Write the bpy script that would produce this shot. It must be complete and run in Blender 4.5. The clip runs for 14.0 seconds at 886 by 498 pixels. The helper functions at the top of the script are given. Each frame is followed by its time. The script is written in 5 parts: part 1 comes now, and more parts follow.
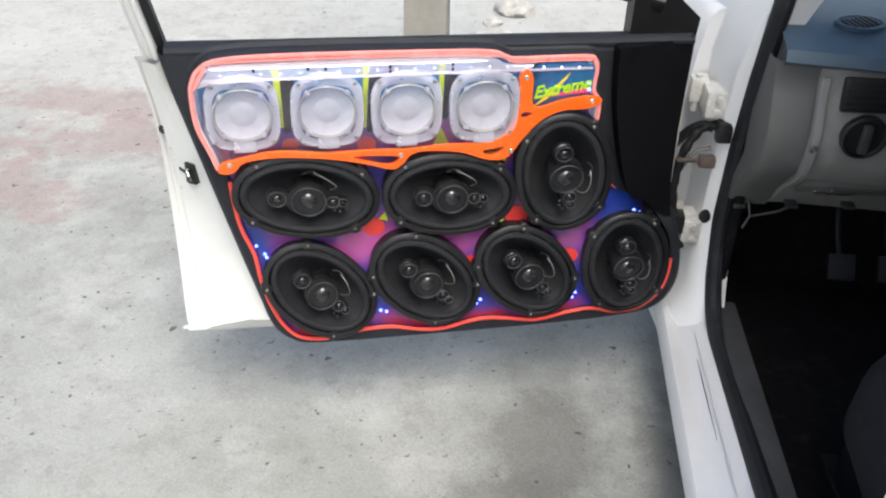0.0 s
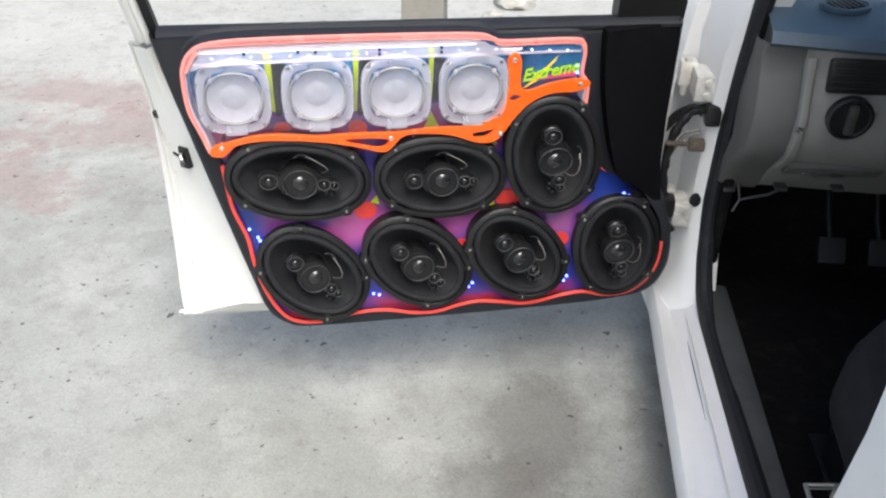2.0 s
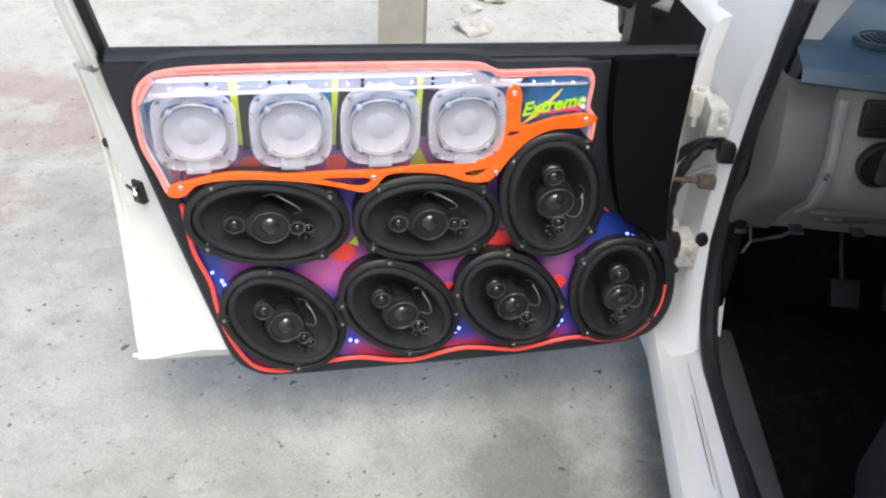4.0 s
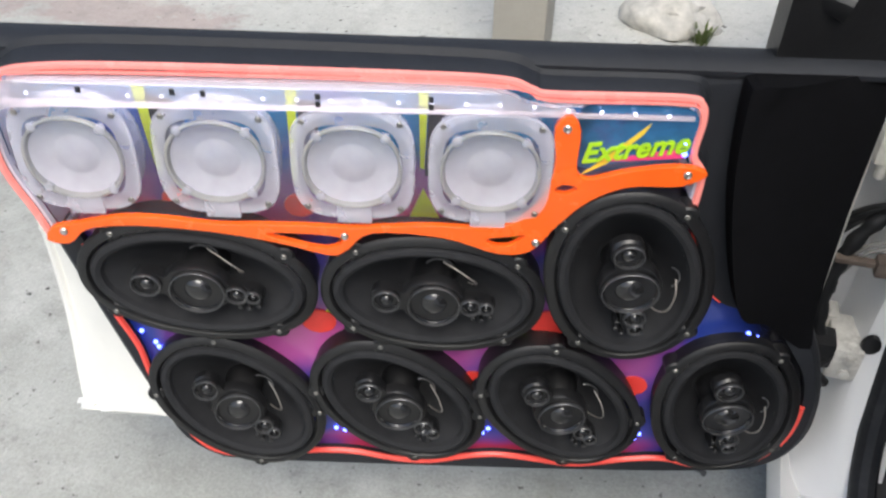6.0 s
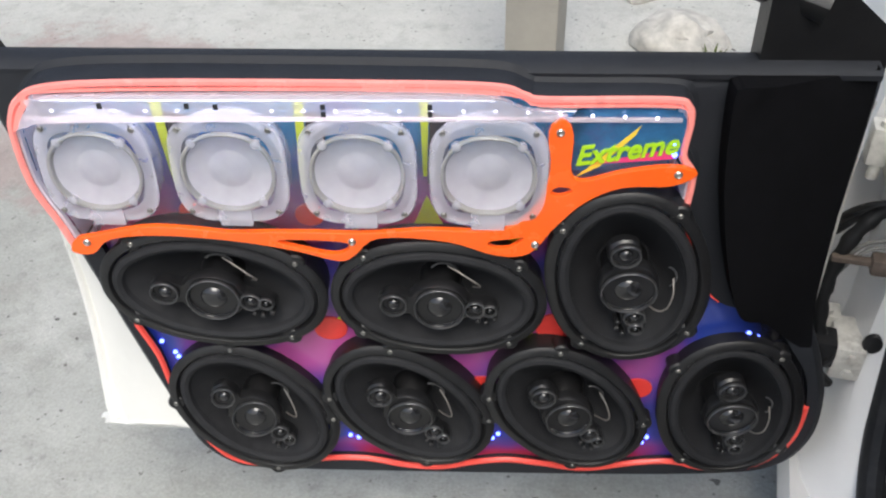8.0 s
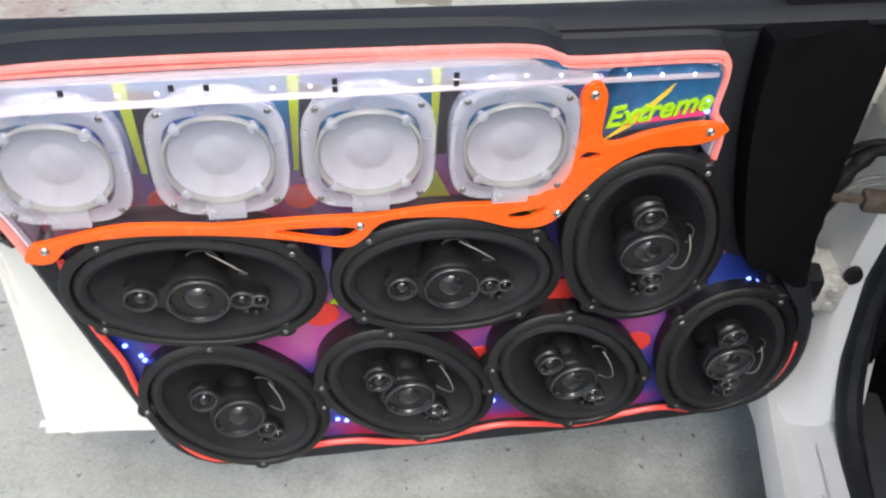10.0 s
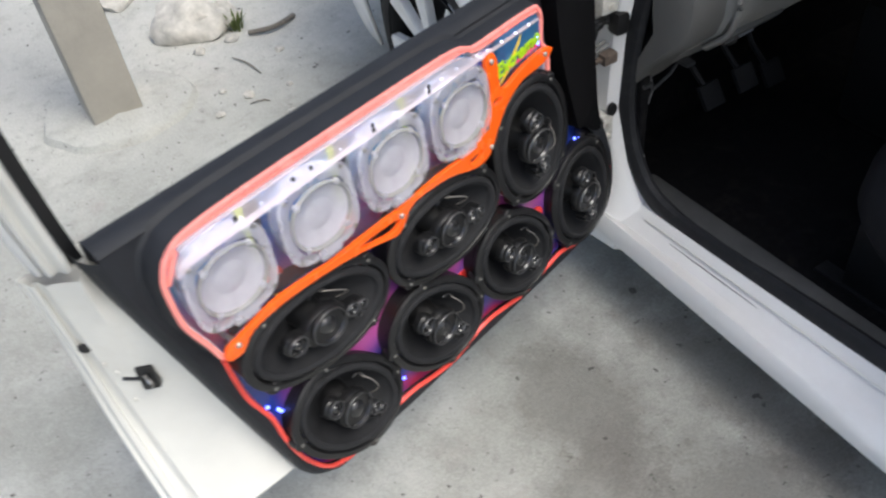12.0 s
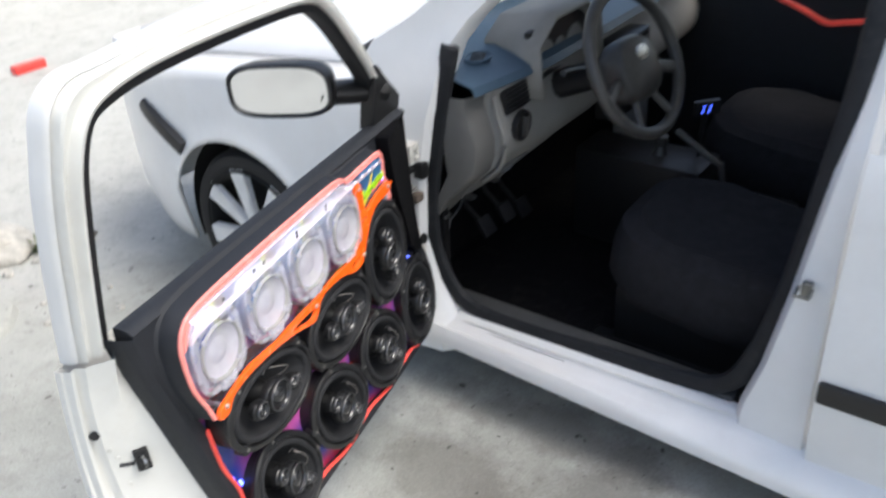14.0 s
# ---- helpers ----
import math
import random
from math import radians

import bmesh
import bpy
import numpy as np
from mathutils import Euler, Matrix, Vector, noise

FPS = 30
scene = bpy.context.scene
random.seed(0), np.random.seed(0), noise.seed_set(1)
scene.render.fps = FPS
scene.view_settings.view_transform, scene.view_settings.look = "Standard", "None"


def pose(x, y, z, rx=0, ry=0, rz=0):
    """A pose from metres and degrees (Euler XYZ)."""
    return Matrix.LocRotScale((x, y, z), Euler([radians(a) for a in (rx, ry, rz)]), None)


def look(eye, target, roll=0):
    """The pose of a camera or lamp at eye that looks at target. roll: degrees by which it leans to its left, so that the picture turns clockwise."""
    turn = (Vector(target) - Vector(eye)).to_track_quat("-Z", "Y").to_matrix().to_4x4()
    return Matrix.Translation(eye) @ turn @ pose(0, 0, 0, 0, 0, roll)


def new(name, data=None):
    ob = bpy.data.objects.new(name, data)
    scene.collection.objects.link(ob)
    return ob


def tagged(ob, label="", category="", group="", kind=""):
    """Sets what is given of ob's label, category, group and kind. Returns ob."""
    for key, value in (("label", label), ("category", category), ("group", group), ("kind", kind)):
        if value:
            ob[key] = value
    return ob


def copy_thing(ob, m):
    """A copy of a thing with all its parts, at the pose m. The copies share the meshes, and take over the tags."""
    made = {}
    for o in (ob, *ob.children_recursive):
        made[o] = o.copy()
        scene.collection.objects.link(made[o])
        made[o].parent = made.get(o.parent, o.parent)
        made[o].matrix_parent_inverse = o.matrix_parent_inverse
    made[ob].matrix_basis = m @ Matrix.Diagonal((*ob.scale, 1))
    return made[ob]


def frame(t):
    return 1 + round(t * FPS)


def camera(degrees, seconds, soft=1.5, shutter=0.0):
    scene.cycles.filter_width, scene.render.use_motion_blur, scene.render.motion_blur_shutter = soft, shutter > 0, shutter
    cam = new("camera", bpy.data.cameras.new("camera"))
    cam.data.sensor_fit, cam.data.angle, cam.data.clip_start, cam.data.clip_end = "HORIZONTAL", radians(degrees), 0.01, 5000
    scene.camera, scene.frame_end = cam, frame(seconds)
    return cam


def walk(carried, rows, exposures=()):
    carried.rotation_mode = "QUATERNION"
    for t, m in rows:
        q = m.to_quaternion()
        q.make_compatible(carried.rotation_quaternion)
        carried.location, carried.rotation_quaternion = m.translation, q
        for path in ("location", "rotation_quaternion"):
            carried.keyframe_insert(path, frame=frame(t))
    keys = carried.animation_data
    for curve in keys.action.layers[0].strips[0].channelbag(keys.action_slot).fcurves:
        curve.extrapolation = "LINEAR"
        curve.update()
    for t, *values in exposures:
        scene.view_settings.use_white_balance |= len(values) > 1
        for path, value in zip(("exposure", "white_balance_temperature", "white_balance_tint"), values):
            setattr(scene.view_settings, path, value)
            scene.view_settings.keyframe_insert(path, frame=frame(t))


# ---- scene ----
cam = camera(54.1, 14.0, soft=2.2, shutter=0.5)
PATH = [
    (0, (0.19, 0.026, 1.327), (0.064, 1.756, 0.331), 1.4),
    (0.5, (0.203, 0.035, 1.319), (0.051, 1.777, 0.348), 1.8),
    (1, (0.213, 0.023, 1.32), (0.061, 1.775, 0.367), 1.4),
    (1.5, (0.211, 0.014, 1.314), (0.088, 1.753, 0.335), 1.4),
    (2, (0.223, -0.002, 1.309), (0.083, 1.725, 0.31), 1.0),
    (2.5, (0.22, 0.008, 1.318), (0.09, 1.745, 0.335), 0.9),
    (2.7, (0.222, -0.001, 1.321), (0.092, 1.746, 0.357), 0.9),
    (4.8, (0.111, 0.473, 1.333), (0.101, 2.082, 0.145), 4.7),
    (5, (0.102, 0.544, 1.315), (0.092, 2.125, 0.091), 5.0),
    (5.5, (0.151, 0.69, 1.293), (-0.028, 2.251, 0.055), 3.6),
    (6, (0.303, 0.779, 1.244), (-0.109, 2.317, 0.034), 1.4),
    (6.5, (0.342, 0.773, 1.225), (-0.151, 2.282, 0.008), -0.6),
    (7, (0.337, 0.755, 1.232), (-0.212, 2.272, 0.05), -1.6),
    (7.5, (0.34, 0.744, 1.237), (-0.187, 2.277, 0.067), -0.4),
    (8, (0.342, 0.733, 1.238), (-0.14, 2.303, 0.096), -0.9),
    (8.5, (0.329, 0.702, 1.214), (-0.153, 2.268, 0.067), 0.0),
    (8.7, (0.326, 0.696, 1.219), (-0.147, 2.258, 0.063), 0.1),
    (10.8, (-0.036, 0.859, 1.284), (0.15, 2.279, -0.112), 0.3),
    (11, (-0.076, 0.826, 1.36), (0.186, 2.217, -0.053), -1.2),
    (11.5, (-0.217, 0.719, 1.406), (0.4, 2.079, 0.074), -4.3),
    (12, (-0.41, 0.567, 1.464), (0.28, 1.92, 0.164), -9.8),
    (12.5, (-0.545, 0.588, 1.501), (0.33, 1.889, 0.259), -7.1),
    (13, (-0.651, 0.609, 1.51), (0.427, 1.733, 0.255), -6.4),
    (13.5, (-0.747, 0.561, 1.522), (0.428, 1.674, 0.347), -7.8),
    (13.6, (-0.816, 0.537, 1.535), (0.409, 1.648, 0.41), -6.5),
    (14, (-0.944, 0.376, 1.539), (0.415, 1.499, 0.595), -6.8),
]
walk(cam, [(t, look(eye, target, roll)) for t, eye, target, roll in PATH], [(0, 0.79, 6420, 7), (2.7, 0.84, 6420, 7), (5.0, 0.88, 6420, 7), (5.5, 0.80, 6420, 7), (6.5, 0.55, 6420, 7), (8.5, 0.57, 6420, 7), (11.0, 0.74, 6420, 7), (11.6, 0.62, 6420, 7), (12.5, 0.60, 6420, 7), (13.4, 0.70, 6420, 7), (14, 0.92, 6420, 7)])

# ---- light ----
world = bpy.data.worlds.new("overcast_sky")
scene.world = world
world.use_nodes = True
wn = world.node_tree
sky = wn.nodes.new("ShaderNodeTexSky")
sky.sky_type = "NISHITA"
sky.sun_disc = False
sky.sun_elevation, sky.sun_rotation = radians(55), radians(165)
sky.air_density, sky.dust_density, sky.ozone_density = 1.0, 4.0, 1.0
wn.links.new(sky.outputs[0], wn.nodes["Background"].inputs[0])
wn.nodes["Background"].inputs[1].default_value = 0.13
sun_data = bpy.data.lights.new("sun", "SUN")
sun_data.energy, sun_data.angle, sun_data.color = 1.4, radians(35), (1.0, 0.985, 0.95)
sun = new("sun", sun_data)
sun.matrix_world = look((1.15, -2.25, 5.2), (0.2, 1.2, 0.0))


# ---- materials ----
def mat(name, color, rough=0.5, metal=0.0, var=0.12, scale=12.0, bump=0.0, bscale=150.0, coat=0.0, trans=0.0, emit=0.0, emit_color=None, spec=0.5, dirt=None, dirt_amount=0.0, sheen=0.0):
    m = bpy.data.materials.new(name)
    m.use_nodes = True
    nt = m.node_tree
    b = nt.nodes["Principled BSDF"]
    b.inputs["Roughness"].default_value = rough
    b.inputs["Metallic"].default_value = metal
    b.inputs["Coat Weight"].default_value = coat
    b.inputs["Coat Roughness"].default_value = 0.06
    b.inputs["Transmission Weight"].default_value = trans
    b.inputs["Specular IOR Level"].default_value = spec
    b.inputs["Sheen Weight"].default_value = sheen
    co = nt.nodes.new("ShaderNodeTexCoord")
    n1 = nt.nodes.new("ShaderNodeTexNoise")
    n1.inputs["Scale"].default_value = scale
    n1.inputs["Detail"].default_value = 8
    n1.inputs["Roughness"].default_value = 0.65
    nt.links.new(co.outputs["Object"], n1.inputs["Vector"])
    ramp = nt.nodes.new("ShaderNodeValToRGB")
    c = Vector(color)
    lo = [max(0.0, v * (1 - var)) for v in color]
    hi = [min(1.0, v * (1 + var)) for v in color]
    ramp.color_ramp.elements[0].position, ramp.color_ramp.elements[1].position = 0.3, 0.7
    ramp.color_ramp.elements[0].color = (*lo, 1)
    ramp.color_ramp.elements[1].color = (*hi, 1)
    nt.links.new(n1.outputs["Fac"], ramp.inputs["Fac"])
    out = ramp.outputs["Color"]
    if dirt:
        n3 = nt.nodes.new("ShaderNodeTexNoise")
        n3.inputs["Scale"].default_value = scale * 0.35
        n3.inputs["Detail"].default_value = 10
        n3.inputs["Roughness"].default_value = 0.75
        nt.links.new(co.outputs["Object"], n3.inputs["Vector"])
        r3 = nt.nodes.new("ShaderNodeValToRGB")
        r3.color_ramp.elements[0].position, r3.color_ramp.elements[1].position = 0.52, 0.72
        r3.color_ramp.elements[0].color = (0, 0, 0, 1)
        r3.color_ramp.elements[1].color = (dirt_amount,) * 3 + (1,)
        nt.links.new(n3.outputs["Fac"], r3.inputs["Fac"])
        mx = nt.nodes.new("ShaderNodeMix")
        mx.data_type = "RGBA"
        nt.links.new(r3.outputs["Color"], mx.inputs["Factor"])
        nt.links.new(out, mx.inputs["A"])
        mx.inputs["B"].default_value = (*dirt, 1)
        out = mx.outputs["Result"]
    nt.links.new(out, b.inputs["Base Color"])
    rr = nt.nodes.new("ShaderNodeMapRange")
    rr.inputs["To Min"].default_value, rr.inputs["To Max"].default_value = max(0.02, rough - 0.08), min(1.0, rough + 0.1)
    nt.links.new(n1.outputs["Fac"], rr.inputs["Value"])
    nt.links.new(rr.outputs["Result"], b.inputs["Roughness"])
    if bump:
        n2 = nt.nodes.new("ShaderNodeTexNoise")
        n2.inputs["Scale"].default_value = bscale
        n2.inputs["Detail"].default_value = 4
        nt.links.new(co.outputs["Object"], n2.inputs["Vector"])
        bp = nt.nodes.new("ShaderNodeBump")
        bp.inputs["Strength"].default_value = bump
        bp.inputs["Distance"].default_value = 0.004
        nt.links.new(n2.outputs["Fac"], bp.inputs["Height"])
        nt.links.new(bp.outputs["Normal"], b.inputs["Normal"])
    if emit:
        b.inputs["Emission Color"].default_value = (*(emit_color or color), 1)
        b.inputs["Emission Strength"].default_value = emit
    return m


WHITE = mat("white_car_paint", (0.79, 0.79, 0.79), 0.32, var=0.05, scale=3, coat=0.5, dirt=(0.5, 0.47, 0.4), dirt_amount=0.22)
WHITE_IN = mat("white_door_frame_paint", (0.76, 0.755, 0.72), 0.4, var=0.06, scale=5, coat=0.25, dirt=(0.45, 0.4, 0.32), dirt_amount=0.3)
CARD = mat("black_grained_vinyl", (0.019, 0.021, 0.026), 0.55, var=0.15, scale=30, bump=0.25, bscale=700, spec=0.3)
PAD = mat("black_cloth_pad", (0.004, 0.004, 0.005), 0.9, var=0.3, scale=60, bump=0.3, bscale=900, spec=0.1)
RUBBER = mat("black_rubber", (0.006, 0.0065, 0.008), 0.6, var=0.25, scale=25, bump=0.1)
SEAL = mat("dark_rubber_seal", (0.013, 0.014, 0.017), 0.6, var=0.25, scale=25, bump=0.1, spec=0.3, dirt=(0.08, 0.08, 0.08), dirt_amount=0.35)
TRIM = mat("worn_grey_trim", (0.055, 0.056, 0.058), 0.6, var=0.2, scale=18, bump=0.1, dirt=(0.15, 0.14, 0.13), dirt_amount=0.4)
BASKET = mat("black_speaker_basket", (0.010, 0.010, 0.011), 0.45, var=0.3, scale=40, bump=0.1)
CONE = mat("black_pulp_cone", (0.019, 0.0195, 0.022), 0.7, var=0.25, scale=50, bump=0.25, bscale=500, spec=0.3)
BRIDGE = mat("dark_tweeter_housing", (0.012, 0.012, 0.013), 0.3, var=0.2, scale=40)
RINGM = mat("smoked_trim_ring", (0.17, 0.17, 0.175), 0.3, metal=0.8, var=0.2, scale=60)
DOME = mat("glossy_tweeter_dome", (0.035, 0.035, 0.037), 0.08, metal=0.5, var=0.2, scale=60, coat=0.6)
CHROME = mat("bright_screw_metal", (0.55, 0.54, 0.52), 0.28, metal=1.0, var=0.2, scale=90)
SCREW = mat("dull_zinc_screw", (0.22, 0.215, 0.2), 0.35, metal=0.9, var=0.3, scale=90)
WIRE = mat("tinned_tinsel_wire", (0.4, 0.37, 0.34), 0.4, metal=0.7, var=0.2, scale=90)
CORAL = mat("edge_lit_coral_acrylic", (0.82, 0.26, 0.23), 0.25, var=0.12, scale=20, emit=0.13, emit_color=(1.0, 0.3, 0.26))
ORANGE = mat("fluorescent_orange_acrylic", (0.98, 0.13, 0.012), 0.25, var=0.08, scale=20, coat=0.3, emit=0.05, emit_color=(1.0, 0.11, 0.01))
REDDOT = mat("red_acrylic_disc", (0.85, 0.06, 0.05), 0.3, var=0.1, scale=40)
YELLOW = mat("neon_yellow_paint", (0.62, 0.72, 0.03), 0.4, var=0.1, scale=40)
GREENTXT = mat("lime_sign_paint", (0.42, 0.72, 0.02), 0.4, var=0.1, scale=60)
AMBER = mat("amber_sign_paint", (0.85, 0.6, 0.05), 0.4, var=0.1, scale=60)
PINKP = mat("hot_pink_sign_paint", (0.8, 0.06, 0.25), 0.4, var=0.1, scale=60)
LED_W = mat("white_led", (0.9, 0.9, 1.0), 0.3, emit=1.6, emit_color=(0.75, 0.75, 1.0))
GREYW = mat("plain_white_plastic", (0.66, 0.64, 0.72), 0.4, var=0.05)
STRIP = mat("cool_white_light_strip", (0.9, 0.9, 0.95), 0.4, emit=3.4, emit_color=(0.9, 0.88, 1.0))
LED_B = mat("blue_led", (0.2, 0.25, 1.0), 0.3, emit=5.0, emit_color=(0.1, 0.15, 1.0))
DIGIT = mat("blue_display_segment", (0.1, 0.14, 0.9), 0.3, emit=2.2, emit_color=(0.06, 0.12, 1.0))
# dimmer, redder coral: shade put in for the far door; also the lower rim
DIM_RED_EDGE = mat("dim_red_acrylic_edge", (0.85, 0.09, 0.07), 0.3, var=0.15, scale=20, emit=0.09, emit_color=(1.0, 0.1, 0.08))
GREYP = mat("grey_dash_plastic", (0.115, 0.113, 0.108), 0.55, var=0.08, scale=25, bump=0.2, bscale=600)
GREYL = mat("light_grey_dash_plastic", (0.22, 0.216, 0.206), 0.55, var=0.08, scale=25, bump=0.2, bscale=600)
DASHTOP = mat("slate_blue_dash_top", (0.045, 0.08, 0.12), 0.35, var=0.12, scale=15, bump=0.2, bscale=500)
BLACKP = mat("black_plastic", (0.012, 0.012, 0.013), 0.4, var=0.2, scale=40, bump=0.1)
CARPET = mat("black_carpet", (0.007, 0.007, 0.008), 0.95, var=0.4, scale=60, bump=0.6, bscale=300, spec=0.1, dirt=(0.035, 0.03, 0.026), dirt_amount=0.5)
FABRIC = mat("charcoal_seat_fabric", (0.021, 0.021, 0.024), 0.9, var=0.3, scale=30, bump=0.4, bscale=500, spec=0.15)
STEER = mat("worn_steering_vinyl", (0.05, 0.048, 0.046), 0.38, var=0.25, scale=30)
TYRE = mat("tyre_rubber", (0.012, 0.012, 0.013), 0.75, var=0.25, scale=30, bump=0.2)
ALLOY = mat("silver_wheel_paint", (0.72, 0.72, 0.72), 0.4, metal=0.15, var=0.1, scale=20)
DARKIN = mat("dark_wheel_well", (0.008, 0.008, 0.008), 0.9, var=0.2)
STEEL = mat("greasy_hinge_steel", (0.62, 0.61, 0.57), 0.45, metal=0.0, var=0.2, scale=60, dirt=(0.12, 0.09, 0.06), dirt_amount=0.6)
RUST = mat("rusty_check_strap", (0.11, 0.085, 0.07), 0.7, var=0.4, scale=80, bump=0.3)
STONE = mat("pale_rubble", (0.47, 0.45, 0.41), 0.9, var=0.3, scale=18, bump=0.6, bscale=60)
PLASTER = mat("weathered_column_render", (0.34, 0.32, 0.28), 0.9, var=0.1, scale=8, bump=0.3, bscale=90, dirt=(0.2, 0.19, 0.16), dirt_amount=0.5)
WALLM = mat("pale_wall_render", (0.72, 0.71, 0.67), 0.9, var=0.06, scale=3, bump=0.3, bscale=80, dirt=(0.5, 0.48, 0.44), dirt_amount=0.5)
WEED = mat("green_weed", (0.09, 0.12, 0.03), 0.7, var=0.3, scale=60)
STICK = mat("dry_twig", (0.15, 0.135, 0.115), 0.85, var=0.3, scale=60)


def glass_mat(name, color, rough, alpha):
    """Thin clear plastic or glass: a gloss over a partly clear body."""
    m = bpy.data.materials.new(name)
    m.use_nodes = True
    nt = m.node_tree
    b = nt.nodes["Principled BSDF"]
    b.inputs["Base Color"].default_value = (*color, 1)
    b.inputs["Roughness"].default_value = rough
    b.inputs["Alpha"].default_value = alpha
    b.inputs["Coat Weight"].default_value = 0.4
    n1 = nt.nodes.new("ShaderNodeTexNoise")
    n1.inputs["Scale"].default_value = 40
    co = nt.nodes.new("ShaderNodeTexCoord")
    nt.links.new(co.outputs["Object"], n1.inputs["Vector"])
    mr = nt.nodes.new("ShaderNodeMapRange")
    mr.inputs["To Min"].default_value, mr.inputs["To Max"].default_value = alpha * 0.85, min(1, alpha * 1.15)
    nt.links.new(n1.outputs["Fac"], mr.inputs["Value"])
    nt.links.new(mr.outputs["Result"], b.inputs["Alpha"])
    return m


FROST = glass_mat("frosted_clear_polycarbonate", (0.76, 0.75, 0.83), 0.12, 0.33)
FROST_CONE = glass_mat("milky_horn_diaphragm", (0.67, 0.66, 0.71), 0.2, 0.58)
FROST_RING = glass_mat("yellowed_clear_ring", (0.42, 0.415, 0.39), 0.25, 0.6)
CLEARBAR = glass_mat("clear_acrylic_bar", (0.9, 0.80, 0.85), 0.10, 0.36)
CLEARBAR.node_tree.nodes["Principled BSDF"].inputs["Emission Color"].default_value = (1.0, 0.86, 0.95, 1)
CLEARBAR.node_tree.nodes["Principled BSDF"].inputs["Emission Strength"].default_value = 0.06
GLASS = glass_mat("window_glass", (0.75, 0.8, 0.8), 0.03, 0.12)


def clear_mat(name, tint, haze):
    """Clear sheet: see-through, with a gloss that grows at a slant, and a faint milky haze."""
    m = bpy.data.materials.new(name)
    m.use_nodes = True
    nt = m.node_tree
    nt.nodes.remove(nt.nodes["Principled BSDF"])
    tr = nt.nodes.new("ShaderNodeBsdfTransparent")
    tr.inputs["Color"].default_value = (*tint, 1)
    gl = nt.nodes.new("ShaderNodeBsdfGlossy")
    gl.inputs["Roughness"].default_value = 0.06
    df = nt.nodes.new("ShaderNodeBsdfDiffuse")
    df.inputs["Color"].default_value = (0.8, 0.76, 0.86, 1)
    fr = nt.nodes.new("ShaderNodeFresnel")
    fr.inputs["IOR"].default_value = 1.49
    n1 = nt.nodes.new("ShaderNodeTexNoise")
    n1.inputs["Scale"].default_value = 14
    mr = nt.nodes.new("ShaderNodeMapRange")
    mr.inputs["From Min"].default_value, mr.inputs["From Max"].default_value = 0.3, 0.7
    mr.inputs["To Min"].default_value, mr.inputs["To Max"].default_value = haze * 0.4, haze * 1.6
    nt.links.new(n1.outputs["Fac"], mr.inputs["Value"])
    m1, m2 = nt.nodes.new("ShaderNodeMixShader"), nt.nodes.new("ShaderNodeMixShader")
    nt.links.new(mr.outputs["Result"], m1.inputs[0])
    nt.links.new(tr.outputs[0], m1.inputs[1])
    nt.links.new(df.outputs[0], m1.inputs[2])
    nt.links.new(fr.outputs[0], m2.inputs[0])
    nt.links.new(m1.outputs[0], m2.inputs[1])
    nt.links.new(gl.outputs[0], m2.inputs[2])
    nt.links.new(m2.outputs[0], nt.nodes["Material Output"].inputs["Surface"])
    return m


CLEAR = clear_mat("clear_front_acrylic", (0.98, 0.98, 0.99), 0.05)
SIGN = mat("airbrushed_sign", (0.03, 0.12, 0.26), 0.3, var=0.6, scale=14, coat=0.5, dirt=(0.16, 0.05, 0.22), dirt_amount=0.7)
MIRROR = mat("mirror_silver", (0.9, 0.9, 0.9), 0.03, metal=1.0, var=0.01)


